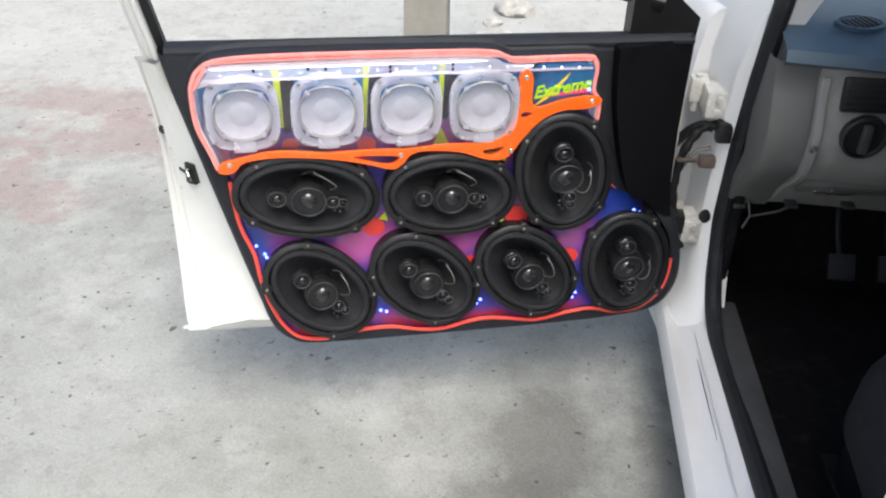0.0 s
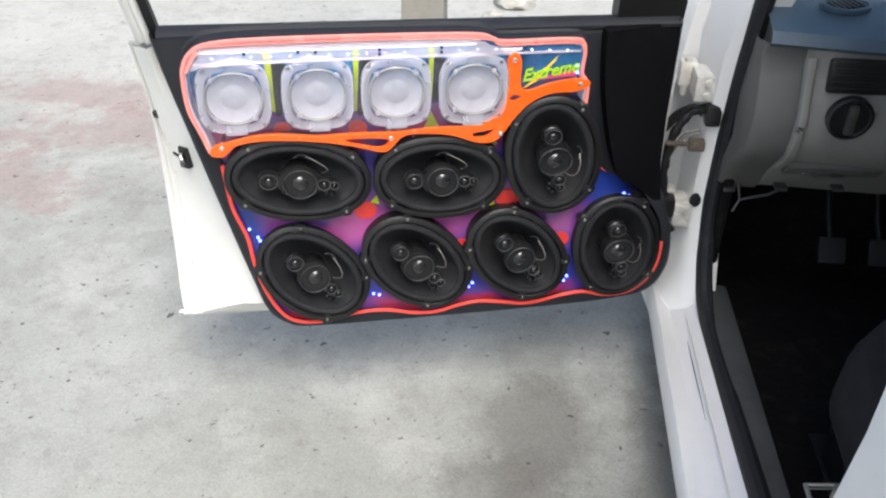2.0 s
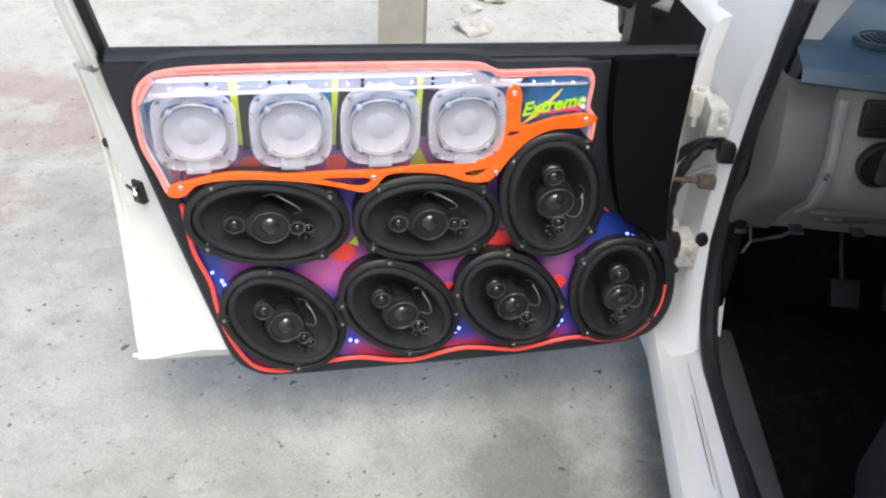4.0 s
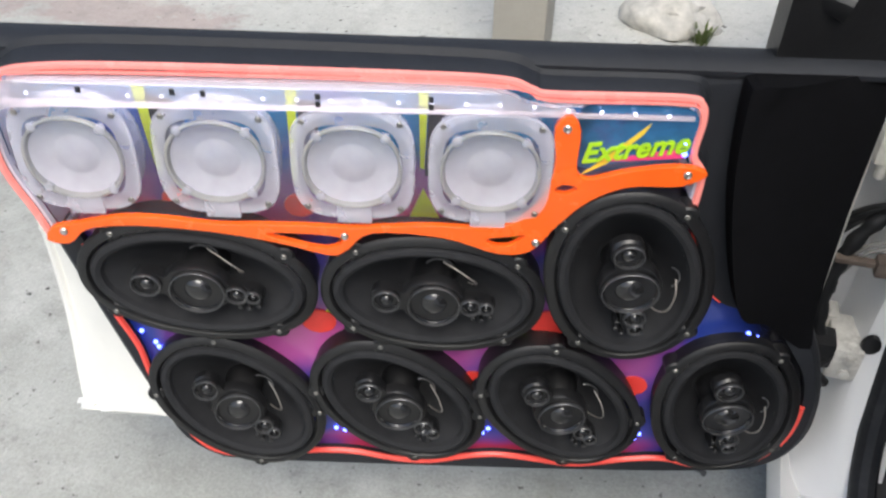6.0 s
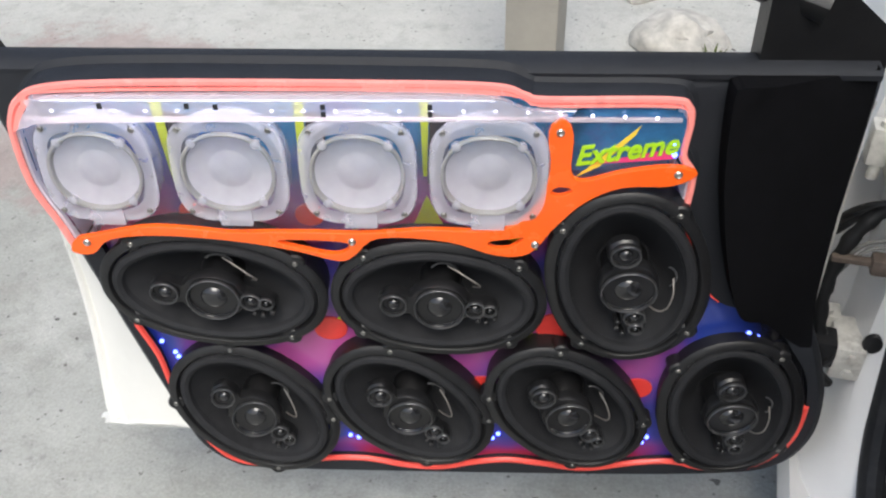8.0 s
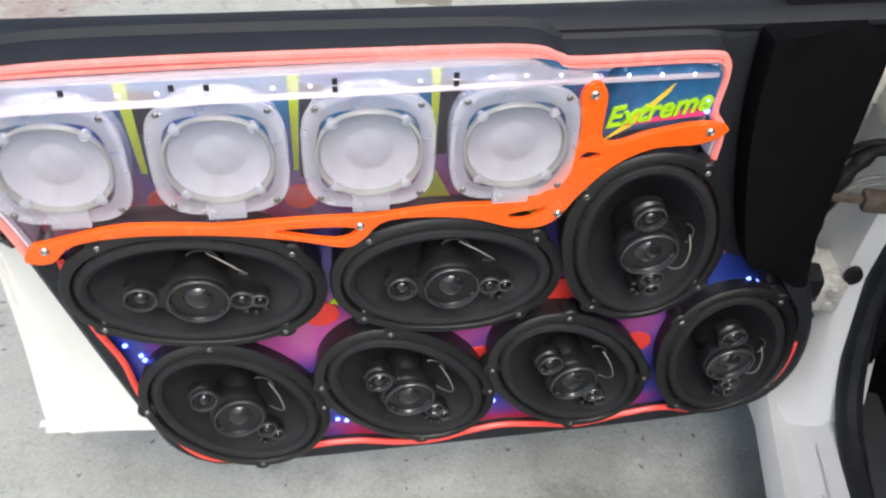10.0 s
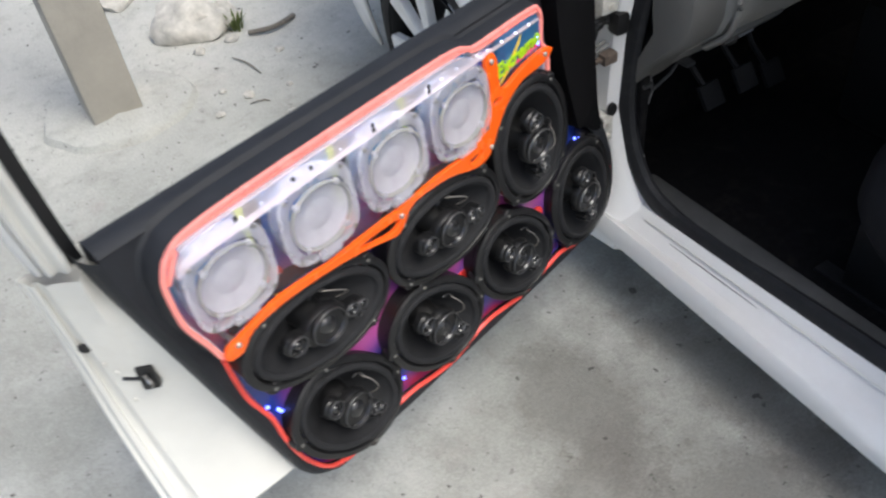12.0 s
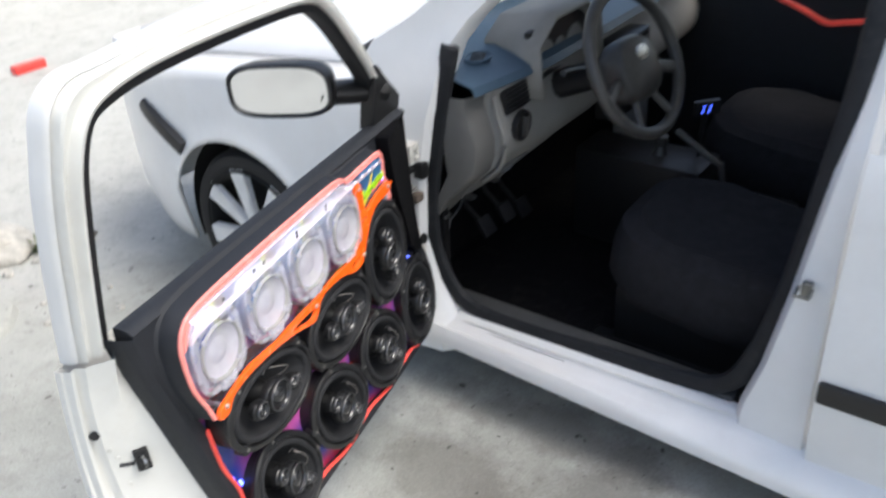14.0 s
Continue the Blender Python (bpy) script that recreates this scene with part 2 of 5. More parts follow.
def art_material():
    """Airbrushed blue, violet and pink panel."""
    m = bpy.data.materials.new("airbrushed_panel")
    m.use_nodes = True
    nt = m.node_tree
    b = nt.nodes["Principled BSDF"]
    b.inputs["Roughness"].default_value = 0.25
    b.inputs["Coat Weight"].default_value = 0.6
    co = nt.nodes.new("ShaderNodeTexCoord")
    nz = nt.nodes.new("ShaderNodeTexNoise")
    nz.inputs["Scale"].default_value = 7
    nz.inputs["Detail"].default_value = 3
    nt.links.new(co.outputs["Object"], nz.inputs["Vector"])
    sep = nt.nodes.new("ShaderNodeSeparateXYZ")
    nt.links.new(co.outputs["Object"], sep.inputs[0])

    def math(op, a, bb):
        nd = nt.nodes.new("ShaderNodeMath")
        nd.operation = op
        for k, v in enumerate((a, bb)):
            if isinstance(v, float):
                nd.inputs[k].default_value = v
            else:
                nt.links.new(v, nd.inputs[k])
        return nd.outputs[0]

    wob = math("MULTIPLY", math("SUBTRACT", nz.outputs["Fac"], 0.5), 0.12)
    z = math("ADD", sep.outputs["Z"], wob)
    t = math("DIVIDE", math("SUBTRACT", z, 0.205), 0.64)
    ramp = nt.nodes.new("ShaderNodeValToRGB")
    e = ramp.color_ramp.elements
    stops = [(0.0, (0.5, 0.03, 0.04)), (0.10, (0.4, 0.03, 0.08)), (0.16, (0.03, 0.05, 0.42)), (0.28, (0.09, 0.06, 0.33)), (0.36, (0.48, 0.1, 0.36)),
             (0.45, (0.5, 0.09, 0.3)), (0.54, (0.13, 0.05, 0.28)), (0.64, (0.05, 0.05, 0.22)), (0.70, (0.55, 0.06, 0.16)), (0.77, (0.35, 0.1, 0.3)), (0.85, (0.03, 0.16, 0.34)), (1.0, (0.02, 0.2, 0.36))]
    e[0].position, e[0].color = stops[0][0], (*stops[0][1], 1)
    e[1].position, e[1].color = stops[-1][0], (*stops[-1][1], 1)
    for p, c in stops[1:-1]:
        e.new(p).color = (*c, 1)
    nt.links.new(t, ramp.inputs["Fac"])
    # the ends fade to deep blue
    ends = nt.nodes.new("ShaderNodeMapRange")
    ends.interpolation_type = "SMOOTHSTEP"
    ends.inputs["From Min"].default_value, ends.inputs["From Max"].default_value = 0.27, 0.36
    nt.links.new(math("ABSOLUTE", math("SUBTRACT", math("ADD", sep.outputs["X"], wob), 0.07), 0.0), ends.inputs["Value"])
    mx = nt.nodes.new("ShaderNodeMix")
    mx.data_type = "RGBA"
    nt.links.new(ends.outputs["Result"], mx.inputs["Factor"])
    nt.links.new(ramp.outputs["Color"], mx.inputs["A"])
    mx.inputs["B"].default_value = (0.02, 0.05, 0.33, 1)
    # the lower half keeps the blue ends, the upper half does not
    low = nt.nodes.new("ShaderNodeMapRange")
    low.inputs["From Min"].default_value, low.inputs["From Max"].default_value = 0.58, 0.62
    nt.links.new(sep.outputs["Z"], low.inputs["Value"])
    m2 = nt.nodes.new("ShaderNodeMix")
    m2.data_type = "RGBA"
    nt.links.new(low.outputs["Result"], m2.inputs["Factor"])
    nt.links.new(mx.outputs["Result"], m2.inputs["A"])
    nt.links.new(ramp.outputs["Color"], m2.inputs["B"])
    # blue clouds in the sprayed pink
    cl = nt.nodes.new("ShaderNodeTexNoise")
    cl.inputs["Scale"].default_value, cl.inputs["Detail"].default_value = 8.5, 2
    nt.links.new(co.outputs["Object"], cl.inputs["Vector"])
    cr = nt.nodes.new("ShaderNodeMapRange")
    cr.interpolation_type = "SMOOTHSTEP"
    cr.inputs["From Min"].default_value, cr.inputs["From Max"].default_value, cr.inputs["To Max"].default_value = 0.47, 0.62, 0.75
    nt.links.new(cl.outputs["Fac"], cr.inputs["Value"])
    m4 = nt.nodes.new("ShaderNodeMix")
    m4.data_type = "RGBA"
    nt.links.new(cr.outputs["Result"], m4.inputs["Factor"])
    nt.links.new(m2.outputs["Result"], m4.inputs["A"])
    m4.inputs["B"].default_value = (0.05, 0.05, 0.3, 1)
    m2 = m4
    # the board fades to near-black towards the hinge end
    dark_end = nt.nodes.new("ShaderNodeMapRange")
    dark_end.interpolation_type = "SMOOTHSTEP"
    dark_end.inputs["From Min"].default_value, dark_end.inputs["From Max"].default_value = 0.455, 0.515
    nt.links.new(math("ADD", sep.outputs["X"], wob), dark_end.inputs["Value"])
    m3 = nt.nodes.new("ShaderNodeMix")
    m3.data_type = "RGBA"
    nt.links.new(dark_end.outputs["Result"], m3.inputs["Factor"])
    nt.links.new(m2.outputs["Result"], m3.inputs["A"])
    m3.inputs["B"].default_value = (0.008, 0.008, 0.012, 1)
    nt.links.new(m3.outputs["Result"], b.inputs["Base Color"])
    return m


ART = art_material()


def ground_material():
    """Worn pale concrete with blotches, speckles, pits and faint red stains."""
    m = bpy.data.materials.new("worn_concrete")
    m.use_nodes = True
    nt = m.node_tree
    b = nt.nodes["Principled BSDF"]
    b.inputs["Roughness"].default_value = 0.85
    co = nt.nodes.new("ShaderNodeTexCoord")

    def noise_ramp(scale, detail, a, bpos, ca, cb, rough=0.6, off=0.0):
        n = nt.nodes.new("ShaderNodeTexNoise")
        n.inputs["Scale"].default_value, n.inputs["Detail"].default_value, n.inputs["Roughness"].default_value = scale, detail, rough
        mp = nt.nodes.new("ShaderNodeMapping")
        mp.inputs["Location"].default_value = (off, off * 0.7, 0)
        nt.links.new(co.outputs["Object"], mp.inputs["Vector"])
        nt.links.new(mp.outputs["Vector"], n.inputs["Vector"])
        r = nt.nodes.new("ShaderNodeValToRGB")
        r.color_ramp.elements[0].position, r.color_ramp.elements[1].position = a, bpos
        r.color_ramp.elements[0].color, r.color_ramp.elements[1].color = (*ca, 1), (*cb, 1)
        nt.links.new(n.outputs["Fac"], r.inputs["Fac"])
        return r.outputs["Color"], n.outputs["Fac"]

    def mix(fac, a, bb, mode="MIX"):
        mx = nt.nodes.new("ShaderNodeMix")
        mx.data_type, mx.blend_type = "RGBA", mode
        nt.links.new(fac, mx.inputs["Factor"])
        nt.links.new(a, mx.inputs["A"])
        if isinstance(bb, tuple):
            mx.inputs["B"].default_value = (*bb, 1)
        else:
            nt.links.new(bb, mx.inputs["B"])
        return mx.outputs["Result"]

    base, big = noise_ramp(2.2, 8, 0.3, 0.72, (0.325, 0.328, 0.30), (0.47, 0.475, 0.44))
    white, _ = noise_ramp(3.1, 10, 0.52, 0.7, (0, 0, 0), (0.6, 0.6, 0.6), 0.7, 3.0)
    c = mix(white, base, (0.58, 0.58, 0.545))
    red, _ = noise_ramp(2.4, 9, 0.6, 0.7, (0, 0, 0), (0.15, 0.15, 0.15), 0.7, 11.3)
    c = mix(red, c, (0.36, 0.2, 0.19))
    oil, _ = noise_ramp(4.3, 10, 0.55, 0.75, (0, 0, 0), (0.5, 0.5, 0.5), 0.75, 7.7)
    c = mix(oil, c, (0.17, 0.165, 0.15))
    sep = nt.nodes.new("ShaderNodeSeparateXYZ")
    nt.links.new(co.outputs["Object"], sep.inputs[0])

    def spot(cx, cy, rx, ry, amount, wob=1.2):
        """A blotch with a ragged edge round one place."""
        mp = nt.nodes.new("ShaderNodeMapping")
        mp.inputs["Location"].default_value = (-cx / rx, -cy / ry, 0)
        mp.inputs["Scale"].default_value = (1 / rx, 1 / ry, 0)
        nt.links.new(co.outputs["Object"], mp.inputs["Vector"])
        ln = nt.nodes.new("ShaderNodeVectorMath")
        ln.operation = "LENGTH"
        nt.links.new(mp.outputs["Vector"], ln.inputs[0])
        nn = nt.nodes.new("ShaderNodeTexNoise")
        nn.inputs["Scale"].default_value, nn.inputs["Detail"].default_value, nn.inputs["Roughness"].default_value = 5.0, 9, 0.72
        nt.links.new(co.outputs["Object"], nn.inputs["Vector"])
        ma = nt.nodes.new("ShaderNodeMath")
        ma.operation = "MULTIPLY_ADD"
        nt.links.new(nn.outputs["Fac"], ma.inputs[0])
        ma.inputs[1].default_value = wob * 2
        nt.links.new(ln.outputs["Value"], ma.inputs[2])
        mr = nt.nodes.new("ShaderNodeMapRange")
        mr.inputs["From Min"].default_value, mr.inputs["From Max"].default_value = wob + 1.15, wob + 0.55
        mr.inputs["To Max"].default_value = amount
        nt.links.new(ma.outputs[0], mr.inputs["Value"])
        return mr.outputs["Result"]

    # paler far off: a lighter slab, with its brighter daylight put into the colour
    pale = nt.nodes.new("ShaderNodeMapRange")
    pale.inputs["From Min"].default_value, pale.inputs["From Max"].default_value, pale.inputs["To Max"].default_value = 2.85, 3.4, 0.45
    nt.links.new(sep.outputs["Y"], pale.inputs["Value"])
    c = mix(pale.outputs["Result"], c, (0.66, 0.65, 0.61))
    for cx, cy, rx, ry in ((-1.22, 2.85, 0.45, 0.2), (-1.45, 2.45, 0.32, 0.2), (-1.45, 3.15, 0.45, 0.18)):
        c = mix(spot(cx, cy, rx, ry, 0.5, 2.2), c, (0.36, 0.24, 0.22))
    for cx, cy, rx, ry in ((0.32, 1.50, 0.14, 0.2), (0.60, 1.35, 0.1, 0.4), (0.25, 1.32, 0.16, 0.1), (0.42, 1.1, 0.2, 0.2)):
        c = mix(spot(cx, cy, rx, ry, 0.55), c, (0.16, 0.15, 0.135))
    speck, sf = noise_ramp(55, 3, 0.685, 0.72, (0, 0, 0), (0.8, 0.8, 0.8), 0.5, 1.7)
    c = mix(speck, c, (0.1, 0.095, 0.085))
    pit, _ = noise_ramp(27, 2, 0.715, 0.75, (0, 0, 0), (0.85, 0.85, 0.85), 0.5, 9.4)
    c = mix(pit, c, (0.07, 0.066, 0.06))
    mott, _ = noise_ramp(9, 8, 0.5, 0.72, (0, 0, 0), (0.4, 0.4, 0.4), 0.72, 2.6)
    c = mix(mott, c, (0.2, 0.19, 0.165))
    fine, _ = noise_ramp(24, 9, 0.57, 0.7, (0, 0, 0), (0.45, 0.45, 0.45), 0.75, 5.1)
    c = mix(fine, c, (0.17, 0.165, 0.15))
    grit, gf = noise_ramp(160, 4, 0.35, 0.7, (0.78, 0.78, 0.78), (1.0, 1.0, 1.0), 0.7)
    full = nt.nodes.new("ShaderNodeValue")
    full.outputs[0].default_value = 1.0
    c = mix(full.outputs[0], c, grit, "MULTIPLY")
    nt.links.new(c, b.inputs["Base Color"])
    bp = nt.nodes.new("ShaderNodeBump")
    bp.inputs["Strength"].default_value, bp.inputs["Distance"].default_value = 0.35, 0.006
    nt.links.new(gf, bp.inputs["Height"])
    bp2 = nt.nodes.new("ShaderNodeBump")
    bp2.inputs["Strength"].default_value, bp2.inputs["Distance"].default_value = 0.3, 0.03
    nt.links.new(big, bp2.inputs["Height"])
    nt.links.new(bp.outputs["Normal"], bp2.inputs["Normal"])
    nt.links.new(bp2.outputs["Normal"], b.inputs["Normal"])
    return m


CONCRETE = ground_material()


# ---- mesh helpers ----
def part(name, bm, material, parent=None, label="", smooth=True):
    me = bpy.data.meshes.new(name)
    bmesh.ops.recalc_face_normals(bm, faces=bm.faces[:])
    bm.to_mesh(me)
    bm.free()
    if smooth:
        for p in me.polygons:
            p.use_smooth = True
        me.set_sharp_from_angle(angle=radians(38))
    me.materials.append(material)
    ob = new(name, me)
    if parent:
        ob.parent = parent
    if label:
        ob["label"] = label
    return ob


def thing(name, m, label, category, group="", kind=""):
    ob = new(name)
    ob.empty_display_size = 0.05
    ob.matrix_world = m
    return tagged(ob, label, category, group, kind)


def spline(pts, closed=False, k=6):
    """Catmull-Rom points through pts."""
    n, out = len(pts), []
    pts = [Vector(p) for p in pts]
    for i in range(n if closed else n - 1):
        p = [pts[(i + j) % n] if closed else pts[min(max(i + j, 0), n - 1)] for j in (-1, 0, 1, 2)]
        for s in range(k):
            t = s / k
            out.append(0.5 * (2 * p[1] + (p[2] - p[0]) * t + (2 * p[0] - 5 * p[1] + 4 * p[2] - p[3]) * t * t + (3 * p[1] - p[0] - 3 * p[2] + p[3]) * t ** 3))
    if not closed:
        out.append(pts[-1])
    return out


def tube(bm, pts, r, sides=8, closed=False, flat=1.0, up=Vector((0, 0, 1))):
    pts = [Vector(p) for p in pts]
    n, rings = len(pts), []
    for i, p in enumerate(pts):
        a = pts[(i + 1) % n] if closed else pts[min(i + 1, n - 1)]
        b = pts[i - 1] if closed or i else pts[0]
        t = (a - b).normalized()
        s = t.cross(up)
        s = s.normalized() if s.length > 1e-4 else t.orthogonal().normalized()
        q = s.cross(t).normalized()
        rad = r(i / max(1, n - 1)) if callable(r) else r
        rings.append([bm.verts.new(p + s * math.cos(2 * math.pi * j / sides) * rad + q * math.sin(2 * math.pi * j / sides) * rad * flat) for j in range(sides)])
    for i in range(n if closed else n - 1):
        a, b = rings[i], rings[(i + 1) % n]
        for j in range(sides):
            bm.faces.new((a[j], a[(j + 1) % sides], b[(j + 1) % sides], b[j]))
    if not closed:
        bm.faces.new(rings[0][::-1])
        bm.faces.new(rings[-1])
    return bm


def box(bm, x0, x1, y0, y1, z0, z1, bevel=0.0, seg=2, m=None):
    geo = bmesh.ops.create_cube(bm, size=1.0, matrix=Matrix.LocRotScale(((x0 + x1) / 2, (y0 + y1) / 2, (z0 + z1) / 2), None, (abs(x1 - x0), abs(y1 - y0), abs(z1 - z0))))
    vs = geo["verts"]
    if bevel:
        es = list({e for v in vs for e in v.link_edges})
        res = bmesh.ops.bevel(bm, geom=es, offset=bevel, segments=seg, affect="EDGES", profile=0.6)
        vs = list({v for f in res["faces"] for v in f.verts} | {v for v in vs if v.is_valid})
    if m:
        bmesh.ops.transform(bm, matrix=m, verts=[v for v in vs if v.is_valid])
    return bm


def lathe(bm, rings, n=32, m=None, cap=True, power=2.0):
    """Rings of (rx, ry, z): ellipses (or rounded squares) joined in turn."""
    loops = []
    for rx, ry, z in rings:
        lp = []
        for j in range(n):
            a = 2 * math.pi * j / n
            c, s = math.cos(a), math.sin(a)
            e = 2.0 / power
            v = Vector((rx * math.copysign(abs(c) ** e, c), ry * math.copysign(abs(s) ** e, s), z))
            lp.append(bm.verts.new(m @ v if m else v))
        loops.append(lp)
    for a, b in zip(loops, loops[1:]):
        for j in range(n):
            bm.faces.new((a[j], a[(j + 1) % n], b[(j + 1) % n], b[j]))
    if cap:
        bm.faces.new(loops[-1])
    return loops


def plate(bm, outer, holes, front, back, inset=0.0):
    """A flat plate in the door's plane (x along, z up; y is depth) with holes through it."""
    def loop(pts, y):
        vs = [bm.verts.new((p[0], y, p[1])) for p in pts]
        return vs, [bm.edges.new((vs[i], vs[(i + 1) % len(vs)])) for i in range(len(vs))]
    loops = [outer] + list(holes)
    fr = [loop(p, front) for p in loops]
    bmesh.ops.triangle_fill(bm, use_beauty=True, use_dissolve=False, edges=[e for _, es in fr for e in es])
    bk = [loop(p, back) for p in loops]
    for (a, _), (b, _) in zip(fr, bk):
        n = len(a)
        for i in range(n):
            bm.faces.new((a[i], a[(i + 1) % n], b[(i + 1) % n], b[i]))
    return bm


def ellipse(u, z, rx, ry, rot=0.0, n=36):
    c, s = math.cos(radians(rot)), math.sin(radians(rot))
    return [(u + rx * math.cos(a) * c - ry * math.sin(a) * s, z + rx * math.cos(a) * s + ry * math.sin(a) * c) for a in [2 * math.pi * k / n for k in range(n)]]


# ---- ground, wall and rubble ----
SLOPE = 0.065


def gz(y):
    return SLOPE * (y - 1.6)


bm = bmesh.new()
nx, ny = 120, 120
grid = []
for j in range(ny + 1):
    row = []
    for i in range(nx + 1):
        a, b = (i / nx * 2 - 1), (j / ny * 2 - 1)
        x, y = math.copysign(abs(a) ** 3, a) * 60 + 3 * a, 1.8 + math.copysign(abs(b) ** 3, b) * 60 + 3 * b
        near = max(0.0, 1 - math.hypot(x, y - 2) / 6)
        row.append(bm.verts.new((x, y, gz(y) + near * 0.012 * noise.noise(Vector((x * 1.3, y * 1.3, 0.3))))))
    grid.append(row)
for j in range(ny):
    for i in range(nx):
        bm.faces.new((grid[j][i], grid[j][i + 1], grid[j + 1][i + 1], grid[j + 1][i]))
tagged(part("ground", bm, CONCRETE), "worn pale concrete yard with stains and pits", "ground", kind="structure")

bm = bmesh.new()
box(bm, -0.205, -0.045, 3.17, 3.33, gz(3.3) - 0.05, gz(3.3) + 2.6, 0.012)
tagged(part("column", bm, PLASTER), "square beige rendered column standing on the yard", "column", kind="structure")
bm = bmesh.new()
slab = spline([(-0.34, 3.24, 0), (-0.27, 3.11, 0), (-0.13, 3.05, 0), (0.02, 3.08, 0), (0.11, 3.16, 0), (0.12, 3.28, 0), (0.04, 3.40, 0), (-0.18, 3.44, 0), (-0.31, 3.37, 0)], True, 6)
mid = Vector((-0.11, 3.25, 0))
rows = []
for f, h in ((1.06, -0.01), (1.02, 0.006), (0.99, 0.020), (0.93, 0.026), (0.6, 0.034), (0.25, 0.040)):
    rows.append([])
    for p in slab:
        q = mid + (p - mid) * (f + 0.05 * noise.noise(p * 14))
        rows[-1].append(bm.verts.new((q.x, q.y, gz(q.y) + h * (1 + 0.4 * noise.noise(p * 9 + Vector((f, 0, 0)))))))
for a, b in zip(rows, rows[1:]):
    for j in range(len(slab)):
        bm.faces.new((a[j], a[(j + 1) % len(slab)], b[(j + 1) % len(slab)], b[j]))
bm.faces.new(rows[-1])
tagged(part("column_footing", bm, CONCRETE), "rough low concrete footing round the column", "footing", kind="structure")

# ---- the open door ----
DOOR = pose(0, 1.535, 0, 0, 0, 13.9)


def dp(u, z, w):
    """A place on the door: along it, height, and how far it stands towards the cabin side."""
    return Vector((u, -w, z))


door = thing("car_door", DOOR, "white car front door standing open with a custom speaker panel", "car door")
# place along the door, height, how far out, turn, length and breadth against the common size, lean back, lean aside
OVALS = [(-0.185, 0.597, 0.041, -8, 1.04, 0.95, 0.0, -0.02), (0.087, 0.584, 0.035, -4, 0.99, 0.98, 0.03, 0.0), (0.311, 0.617, 0.036, -79, 0.97, 1.07, 0.06, 0.02),
         (-0.169, 0.376, 0.022, -44, 0.95, 1.02, -0.08, -0.06), (0.044, 0.386, 0.022, -44, 0.97, 1.03, 0.03, 0.0), (0.256, 0.391, 0.024, -47, 0.95, 1.01, 0.02, -0.01), (0.474, 0.390, 0.015, -80, 0.92, 1.07, 0.0, -0.01)]
RX, RY = 0.132, 0.089
CARD_LINE = [(-0.413, 0.862), (-0.405, 0.82), (-0.388, 0.75), (-0.323, 0.5), (-0.285, 0.36), (-0.262, 0.285), (-0.225, 0.248), (-0.18, 0.238), (0.0, 0.238), (0.3, 0.243),
             (0.48, 0.252), (0.558, 0.270), (0.592, 0.325), (0.592, 0.40), (0.572, 0.47), (0.546, 0.55), (0.548, 0.70), (0.552, 0.866)]
card_pts = [(p.x, p.y) for p in spline([(u, z, 0) for u, z in CARD_LINE], k=5)]
holes = [ellipse(u, z, RX * a - 0.016, RY * b - 0.016, r) for u, z, w, r, a, b, lx, ly in OVALS]
# the panel's outline: a raised upper part and a sunken lower part
TOP_EDGE = [(-0.340, 0.664), (-0.350, 0.696), (-0.368, 0.747), (-0.371, 0.804), (-0.367, 0.828), (-0.353, 0.85), (-0.319, 0.865), (-0.216, 0.87), (0.02, 0.869), (0.147, 0.866), (0.181, 0.856),
            (0.204, 0.851), (0.328, 0.851), (0.35, 0.844), (0.355, 0.825), (0.353, 0.786), (0.366, 0.764), (0.366, 0.728)]
LOW_EDGE = [(0.372, 0.69), (0.400, 0.61), (0.433, 0.565), (0.500, 0.535), (0.545, 0.48), (0.568, 0.44), (0.578, 0.39), (0.574, 0.335), (0.553, 0.295), (0.515, 0.268), (0.462, 0.264), (0.415, 0.276), (0.365, 0.272), (0.29, 0.257),
            (0.225, 0.266), (0.178, 0.271), (0.132, 0.264), (0.085, 0.252), (0.035, 0.254), (-0.025, 0.266), (-0.085, 0.264), (-0.145, 0.250), (-0.195, 0.250), (-0.235, 0.270), (-0.268, 0.33), (-0.286, 0.40),
            (-0.294, 0.46), (-0.314, 0.52), (-0.322, 0.57), (-0.326, 0.62)]
top_edge = spline([(u, z, 0) for u, z in TOP_EDGE], k=5)
low_edge = spline([(u, z, 0) for u, z in LOW_EDGE], k=5)
ep = [(p.x, p.y) for p in top_edge + low_edge]
bm = bmesh.new()
plate(bm, card_pts, [ep], 0.0, 0.012)
cx, cz = 0.08, 0.56
outer = [[bm.verts.new((u + (u - cx) * k, y, z + (z - cz) * k * 0.6)) for u, z in card_pts] for k, y in ((0.0, 0.0004), (0.018, 0.006), (0.028, 0.018), (0.03, 0.05))]
for a, b in zip(outer, outer[1:]):
    for j in range(len(card_pts) - 1):
        bm.faces.new((a[j], a[j + 1], b[j + 1], b[j]))

def fade(u):
    """How far the hinge end of the card falls back, from 0 to 1."""
    t = min(1.0, max(0.0, (u - 0.42) / 0.11))
    return t * t * (3 - 2 * t)


for v in bm.verts:
    v.co.y += 0.012 * fade(v.co.x) * min(1.0, max(0.0, (v.co.z - 0.47) / 0.06))
part("door_card", bm, CARD, door, "black grained vinyl door card")
